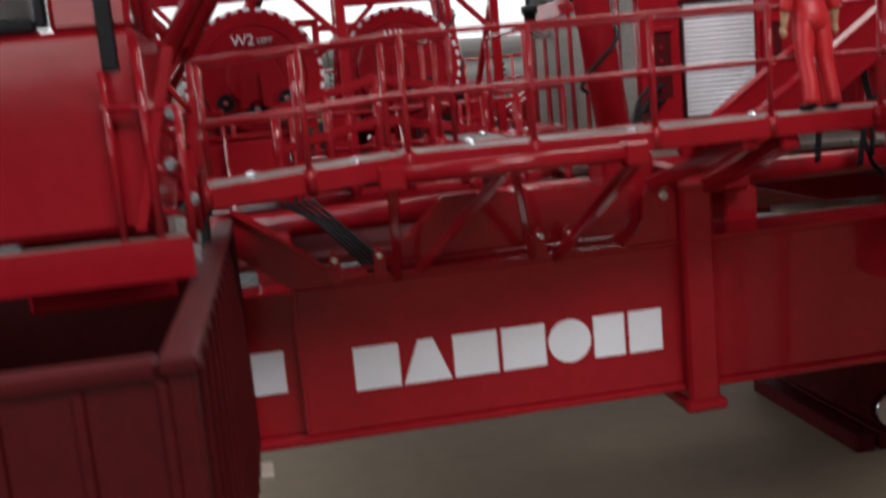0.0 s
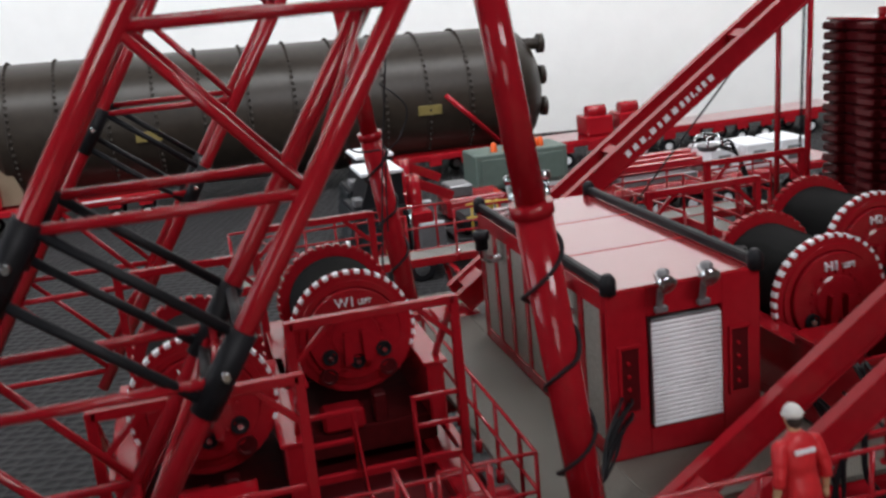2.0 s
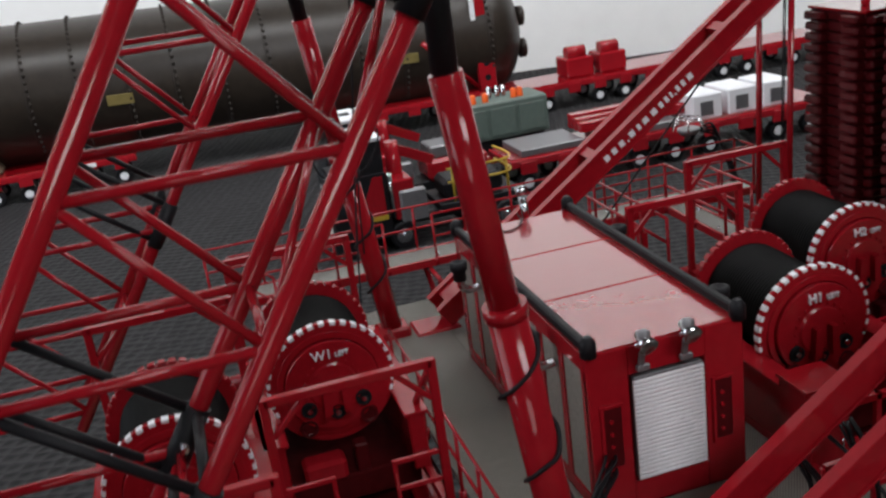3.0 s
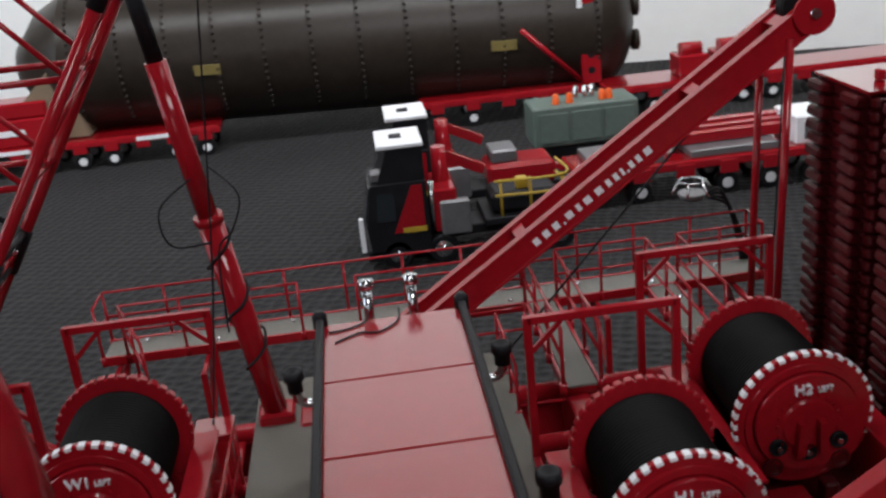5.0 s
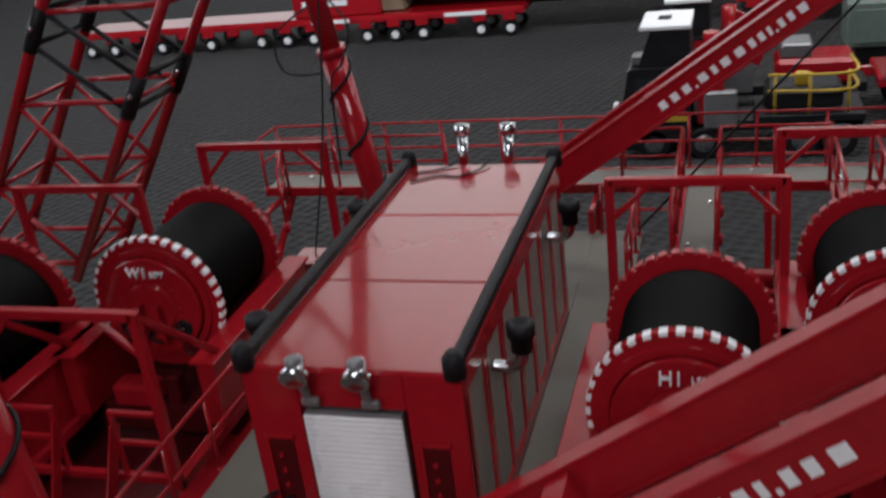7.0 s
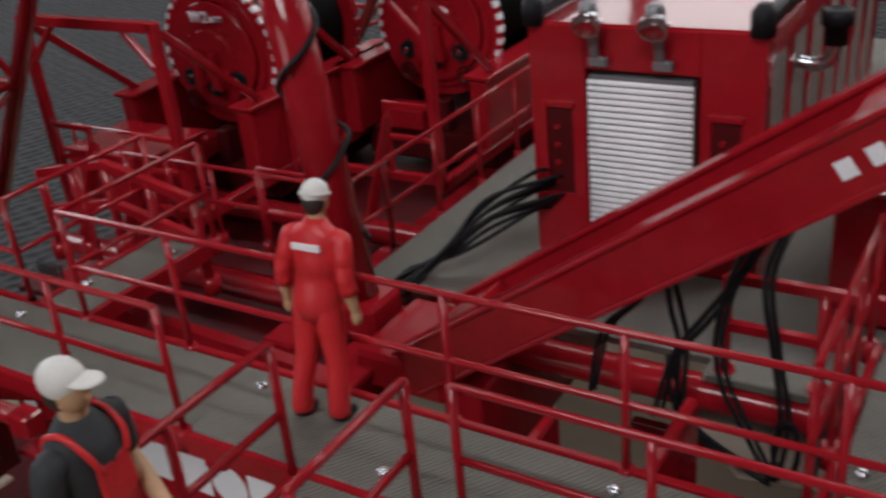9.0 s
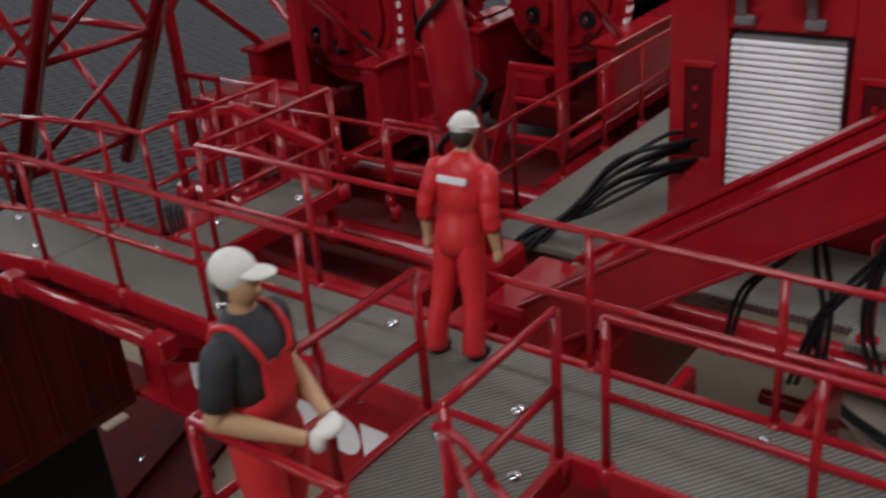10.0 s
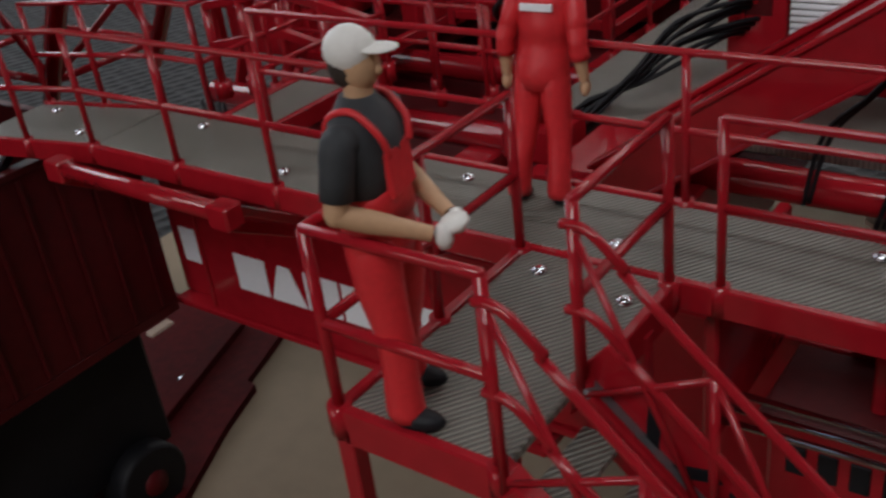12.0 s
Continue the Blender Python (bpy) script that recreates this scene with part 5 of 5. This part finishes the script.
# ---- small rails and boxes round the winches ----
railing([(-5.4, -2.3, 0.2), (-4.2, -2.3, 0.45), (-2.9, -2.3, 0.2)], "angled red handrail in front of the winches", h=0.95, step=0.65, r=0.05, square=True)
railing([(-5.2, -1.2, 0.1), (-3.0, -1.2, 0.1), (-2.2, -1.2, 0.1)], "red handrail below the winch frames", h=0.9, step=0.8)
railing([(-6.9, -0.6, 0.1), (-5.0, -0.6, 0.1)], "short red handrail beside the mast foot", h=0.9, step=0.8)
railing([(2.6, -1.6, 0), (5.0, -1.6, 0)], "red handrail below the hoist winch", h=0.95, step=0.9, r=0.045, square=True)
railing([(3.3, 6.9, 0), (3.3, 9.2, 0)], "red handrail behind the engine house", h=0.95, step=0.9)
railing([(2.6, 9.3, 0), (3.9, 9.3, 0)], "short red handrail at the rear deck edge", h=0.95, step=0.9)
for i, (x0, x1, y0, y1, z0, z1, lab) in enumerate((
        (-6.6, -5.1, -1.0, 0.1, 0.1, 0.85, "red steel cabinet with a pale lid near the winch"),
        (3.2, 3.95, -0.4, 0.3, 0.0, 1.35, "red valve cabinet with a pinkish lid by the hoist winch"),
        (5.9, 7.2, -1.6, 0.6, 0.0, 0.9, "red steel cabinet beside the hoist winch"),
        (-2.3, -1.7, 6.0, 6.6, 0.0, 0.9, "small red cabinet with a pale lid behind the winch"))):
    c = thing("equipment_cabinet", ((x0 + x1) / 2, (y0 + y1) / 2, z0), lab, "cabinet", "equipment cabinets")
    part("body", M().box(x0, x1, y0, y1, z0, z1 - 0.05, 0.03), RED, c)
    part("lid", M().box(x0 - 0.03, x1 + 0.03, y0 - 0.03, y1 + 0.03, z1 - 0.05, z1, 0.02), RED_ROOF, c)
    part("door", M().box(x0 + 0.06, x1 - 0.06, y0 - 0.02, y0 + 0.02, z0 + 0.08, z1 - 0.14, 0.01), RED, c)
    part("handle", M().tube((x1 - 0.15, y0 - 0.05, z0 + 0.3), (x1 - 0.15, y0 - 0.05, z0 + 0.45), 0.015, n=6), STEEL, c)


# ---- load and vehicles on the carpet ----
vessel = thing("pressure_vessel", (-0.5, 46, -2), "long dark brown pressure vessel lying on red transporters", "vessel")
VX0, VX1, VY, VZ, VR = -13.0, 14.2, 45.6, 1.8, 3.65
ax = Vector((VX1 - VX0, -1.2, -0.7)).normalized()
v0 = Vector((VX0, VY, VZ))
VL = VX1 - VX0
part("shell", M().lathe(v0, ax, [(0, VR), (VL, VR)], 48), VESSEL, vessel)
dome = [(VR * 0.62 * math.sin(a), VR * math.cos(a)) for a in [math.pi / 2 * i / 8 for i in range(8)]] + [(VR * 0.62, 0)]
part("right_head", M().lathe(v0 + ax * VL, ax, dome, 48), VESSEL, vessel)
part("left_head", M().lathe(v0, -ax, [(0, VR), (1.6, VR * 0.75), (2.6, VR * 0.4), (2.9, VR * 0.3), (2.9, 0)], 48), VESSEL, vessel)
for i in range(12):
    s = 0.4 + i * (VL - 0.8) / 11
    part("seam_band", M().ring(v0 + ax * s, ax, VR - 0.02, VR + 0.02, 0.07, 48), BROWN_SEAM, vessel)
    for k in range(30):
        w = math.pi * (0.75 + 0.9 * k / 29)
        p = v0 + ax * (s + 0.035) + Vector((0, math.cos(w), -math.sin(w))) * (VR + 0.03)
        part("chain_link", M().ell(p, (0.09, 0.06, 0.12), 6), BROWN_SEAM, vessel)
for k in (-1.9, -0.1, 1.7):
    p = v0 + ax * (VL + 1.4) + Vector((0, -1.2, k + 0.9))
    part("nozzle", M().lathe(p - ax * 0.6, ax, [(0, 0.33), (1.2, 0.33), (1.2, 0.55), (1.5, 0.55), (1.5, 0)], 16), VESSEL, vessel)
for s in (7.1, 22.0):
    c = v0 + ax * s + Vector((0, -VR * 0.995, -VR * 0.1))
    part("label_plate", M().frame_box(c, (ax, (0, 1, 0.1), (0, -0.1, 1)), (0.65, 0.06, 0.26), 0.01), PLATE, vessel, "small dull yellow label plate")


def transporter(x0, x1, y0, y1, label, skip=()):
    """A flat red modular transporter on paired wheels."""
    t = thing("transporter", ((x0 + x1) / 2, (y0 + y1) / 2, GROUND), label, "transporter", "transporters")
    part("deck", M().box(x0, x1, y0, y1, -1.95, -1.62, 0.04), RED, t)
    part("top_plate", M().box(x0 + 0.1, x1 - 0.1, y0 + 0.15, y1 - 0.15, -1.62, -1.58, 0.01), RED_ROOF, t)
    n = int((x1 - x0) / 1.55)
    for i in range(n):
        x = x0 + 0.8 + i * (x1 - x0 - 1.6) / max(1, n - 1)
        part("frame_rib", M().box(x - 0.35, x + 0.35, y0 - 0.04, y0 + 0.1, -2.25, -1.72, 0.04), RED, t)
        if i % 4 == 2:
            continue
        for y in (y0 + 0.35, y1 - 0.35):
            w = part("wheel", M().lathe((x, y - 0.22, GROUND + 0.42), (0, 1, 0), [(0, 0.22), (0, 0.38), (0.05, 0.42), (0.4, 0.42), (0.44, 0.38), (0.44, 0)], 18), BLACK, t, "black rubber tyre")
            part("rim", M().lathe((x, y - 0.24, GROUND + 0.42), (0, 1, 0), [(0, 0), (0, 0.16), (0.03, 0.22), (0.06, 0.24)], 14), WHITE, w, "white wheel rim")
    return t


left_t = transporter(-32.5, -5.8, 41.6, 44.6, "long red modular transporter carrying the vessel's end")
for x in (-17.5, -10):
    part("marking_bar", M().box(x, x + 2.2, 41.54, 41.6, -1.88, -1.68, 0.004), WHITE, left_t, "plain white bar")
transporter(4.5, 13.5, 41.0, 44.0, "red modular transporter under the vessel's other end")
transporter(13.8, 34.0, 39.2, 42.2, "long empty red transporter beyond the vessel")
power = thing("power_pack", (-15.6, 43, -1.58), "red power pack and saddle on the transporter", "power pack")
part("body", M().box(-18.6, -13.6, 41.9, 44.2, -1.58, -0.2, 0.08), RED, power)
part("hood", M().box(-17.2, -14.2, 42.1, 44.0, -0.2, 0.6, 0.1), RED, power)
part("saddle", M().plate([(-15.6, 0.3), (-13.9, 1.9), (-13.3, 1.6), (-12.4, -1.5), (-13.6, -1.5)], 42.4, 44.2, 1), BEIGE, power, "pale saddle plate")
part("marking_bar", M().box(-18.0, -15.4, 41.86, 41.9, -1.0, -0.7, 0.004), WHITE, power, "plain white bar")
LX = 13.4
post = thing("lashing_post", (LX, 41, -1.58), "red upright bracket with holes and a slanting tie", "bracket")
part("lower_plate", M().box(LX - 0.5, LX + 0.5, 41.0, 41.3, -1.58, 1.0, 0.04), RED, post)
for z in (-0.9, -0.1, 0.6):
    part("hole", M().lathe((LX, 40.99, z), (0, 1, 0), [(0, 0), (0, 0.18), (0.02, 0.18)], 12), BLACK, post)
part("strap", M().plate([(LX - 0.32, 1.0), (LX + 0.3, 1.0), (LX + 0.1, 5.8), (LX - 0.4, 5.8)], 41.05, 41.25, 1), RED, post)
part("strap_label", M().box(LX - 0.62, LX - 0.36, 41.0, 41.08, 1.1, 3.6, 0.01), WHITE, post, "plain white bar")
part("tie", M().tube((LX - 3.6, 40.5, 1.6), (LX - 0.6, 41.0, -1.3), 0.14, n=8), RED, post)
for x in (18.5, 20.5):
    b = thing("winch_block", (x, 40.5, -1.58), "small red machinery block on the empty transporter", "machinery", "machinery blocks")
    part("body", M().box(x - 0.9, x + 0.7, 39.8, 41.4, -1.58, -0.5, 0.08), RED, b)
    part("drum", M().tube((x - 0.6, 40.6, -0.3), (x + 0.5, 40.6, -0.3), 0.35, n=12), RED, b)

trailer = transporter(9.0, 24.0, 25.9, 28.6, "red low trailer with grey slabs on its deck")
part("steel_slab", M().box(9.6, 12.4, 26.1, 28.4, -1.58, -1.3, 0.03), GREYMETAL, trailer)
part("steel_slab", M().box(13.4, 16.8, 26.1, 28.4, -1.58, -1.3, 0.03), GREYMETAL, trailer)
for k in range(3):
    part("beam", M().box(12.6, 19.5, 26.9 + 0.5 * k, 27.25 + 0.5 * k, -1.28, -0.85 + 0.1 * k, 0.04), RED, trailer)
for i in range(3):
    x = 18.2 + i * 1.7
    b = thing("white_container", (x, 27, -1.58), "small white and blue container on the red trailer", "container", "white containers")
    part("body", M().box(x - 0.7, x + 0.7, 26.2, 28.2, -1.58, -0.5, 0.05), WHITE, b)
    part("panel", M().box(x - 0.35, x + 0.25, 26.16, 26.2, -1.4, -0.8, 0.01), GREYMETAL, b)
tr = thing("transformer", (10.7, 32.5, -2.9), "grey-green transformer box with orange lamps on top", "transformer")
part("tank", M().box(8.5, 13.0, 31.4, 33.6, -2.0, -0.3, 0.06), GREEN, tr)
part("base", M().box(8.8, 12.8, 31.6, 33.4, -2.7, -2.0, 0.04), BLACK, tr)
part("skid", M().box(8.2, 13.4, 31.5, 33.5, GROUND, -2.7, 0.05), RED, tr)
for i in range(3):
    part("panel", M().box(8.75 + i * 1.4, 9.95 + i * 1.4, 31.34, 31.4, -1.8, -0.55, 0.02), GREEN, tr)
for x in (9.6, 10.2, 11.6, 11.9):
    part("lamp", M().lathe((x, 32.0, -0.3), (0, 0, 1), [(0, 0.16), (0.35, 0.14), (0.42, 0.08), (0.42, 0)], 10), ORANGE, tr, "orange warning lamp")
for x in (10.6, 11.0, 11.3):
    part("insulator", M().lathe((x, 32.6, -0.3), (0, 0, 1), [(0, 0.12), (0.5, 0.12), (0.55, 0.06), (0.55, 0)], 10), STEEL, tr)


def truck(x, y, label, rear):
    """A heavy lorry, cab to the -x side."""
    t = thing("crane_truck", (x + 3, y + 1.2, GROUND), label, "truck", "trucks")
    g = GROUND
    c = part("cab", M().plate([(x + 0.1, g + 0.6), (x, g + 1.6), (x + 0.25, g + 3.0), (x + 2.1, g + 3.0), (x + 2.1, g + 0.6)], y, y + 2.45, 1), BLACK, t, "black cab body")
    part("red_stripe", M().plate([(x + 0.9, g + 1.3), (x + 1.6, g + 2.9), (x + 1.95, g + 2.9), (x + 1.95, g + 1.3)], y - 0.03, y, 1), RED, c)
    part("yellow_stripe", M().box(x + 1.2, x + 2.0, y - 0.035, y - 0.005, g + 1.28, g + 1.46, 0.005), YELLOW, c)
    part("side_window", M().plate([(x + 0.35, g + 1.75), (x + 0.45, g + 2.7), (x + 1.0, g + 2.7), (x + 1.0, g + 1.75)], y - 0.02, y, 1), GLASS, c)
    part("windscreen", M().frame_box((x + 0.1, y + 1.22, g + 2.3), ((0.25, 0, 1.4), (0, 1, 0), (1.4, 0, -0.25)), (0.6, 1.05, 0.03), 0.01), GLASS, c)
    part("deflector", M().plate([(x + 0.5, g + 3.0), (x + 0.9, g + 4.1), (x + 2.1, g + 4.15), (x + 2.1, g + 3.0)], y + 0.15, y + 2.3, 1), BLACK, c)
    part("roof_panel", M().box(x + 0.6, x + 2.15, y + 0.1, y + 2.35, g + 4.15, g + 4.3, 0.05), WHITE, c, "white roof panel")
    part("roof_hatch", M().box(x + 1.1, x + 1.5, y + 1.0, y + 1.5, g + 4.3, g + 4.33, 0.01), BLACK, c)
    part("mirror", M().box(x - 0.25, x - 0.1, y - 0.2, y, g + 0.8, g + 2.0, 0.03), WHITE, c)
    part("bumper", M().box(x - 0.08, x + 0.5, y, y + 2.45, g + 0.35, g + 0.75, 0.05), BLACK, t)
    part("sun_visor", M().box(x + 0.3, x + 1.0, y + 0.3, y + 0.9, g + 3.05, g + 3.35, 0.04), GREYMETAL, c)
    part("chassis", M().box(x + 1.6, x + 7.2, y + 0.5, y + 1.95, g + 0.75, g + 1.1, 0.03), BLACK, t)
    for wx in (x + 0.95, x + 2.5, x + 5.4, x + 6.5):
        for wy in (y, y + 2.05):
            w = part("wheel", M().lathe((wx, wy, g + 0.52), (0, 1, 0), [(0, 0.3), (0, 0.46), (0.06, 0.52), (0.34, 0.52), (0.4, 0.46), (0.4, 0)], 22), BLACK, t)
            part("rim", M().lathe((wx, wy - 0.02, g + 0.52), (0, 1, 0), [(0, 0), (0, 0.1), (0.06, 0.14), (0.03, 0.3), (0.05, 0.32)], 16), STEEL, w)
    part("crane_base", M().box(x + 2.3, x + 3.1, y + 0.1, y + 2.3, g + 1.1, g + 2.6, 0.06), RED, t)
    part("crane_column", M().lathe((x + 2.7, y + 1.2, g + 2.6), (0, 0, 1), [(0, 0.3), (1.2, 0.25), (1.2, 0)], 14), RED, t)
    part("crane_boom", M().bar((x + 2.6, y + 1.2, g + 3.6), (x + 4.2, y + 1.3, g + 2.8), 0.3, 0.35), RED, t)
    part("tank", M().box(x + 2.5, x + 3.5, y - 0.05, y + 0.3, g + 1.0, g + 2.2, 0.06), GREYMETAL, t, "grey side tank")
    part("stack", M().tube((x + 2.25, y + 0.2, g + 1.2), (x + 2.25, y + 0.2, g + 2.9), 0.1, n=10), STEEL, t)
    if rear:
        part("load_bed", M().box(x + 4.0, x + 7.2, y + 0.1, y + 2.35, g + 1.1, g + 1.35, 0.03), BLACK, t)
        part("load", M().box(x + 4.3, x + 6.6, y + 0.4, y + 2.0, g + 1.35, g + 2.1, 0.2), BLACK, t)
        for z in (2.1, 2.6):
            part("guard_rail", M().cable([(x + 4.4, y + 0.2, g + z), (x + 6.8, y + 0.2, g + z), (x + 6.9, y + 2.2, g + z)], 0.05), YELLOW, t, "yellow guard rail")
        for xx in (4.6, 5.6, 6.7):
            part("guard_post", M().tube((x + xx, y + 0.2, g + 1.3), (x + xx, y + 0.2, g + 2.65), 0.05, n=6), YELLOW, t)
        part("beacon", M().box(x + 5.2, x + 5.6, y + 0.6, y + 1.0, g + 2.1, g + 2.5, 0.05), YELLOW, t)
    else:
        part("hook_unit", M().box(x + 4.2, x + 6.8, y + 0.3, y + 2.1, g + 1.1, g + 2.0, 0.15), RED, t)
        part("unit_top", M().box(x + 4.4, x + 5.4, y + 0.5, y + 1.9, g + 2.0, g + 2.5, 0.06), GREYMETAL, t)
    return t


truck(1.1, 22.6, "black and red heavy truck with a white cab roof", True)
truck(1.6, 26.4, "second black heavy truck with a white cab roof behind", False)

# the background models stand on the carpet, lower and farther than the plinth's crane
PIVOT, SPREAD = P3((2.44, -8.21, 9.577)), 1.2
for ob in list(bpy.data.objects):
    if ob.parent is None and ob.name in ORIGIN and ORIGIN[ob.name].y > 15:
        ob.location = PIVOT + (ob.location - PIVOT) * SPREAD
        ob.scale = (SPREAD, SPREAD, SPREAD)
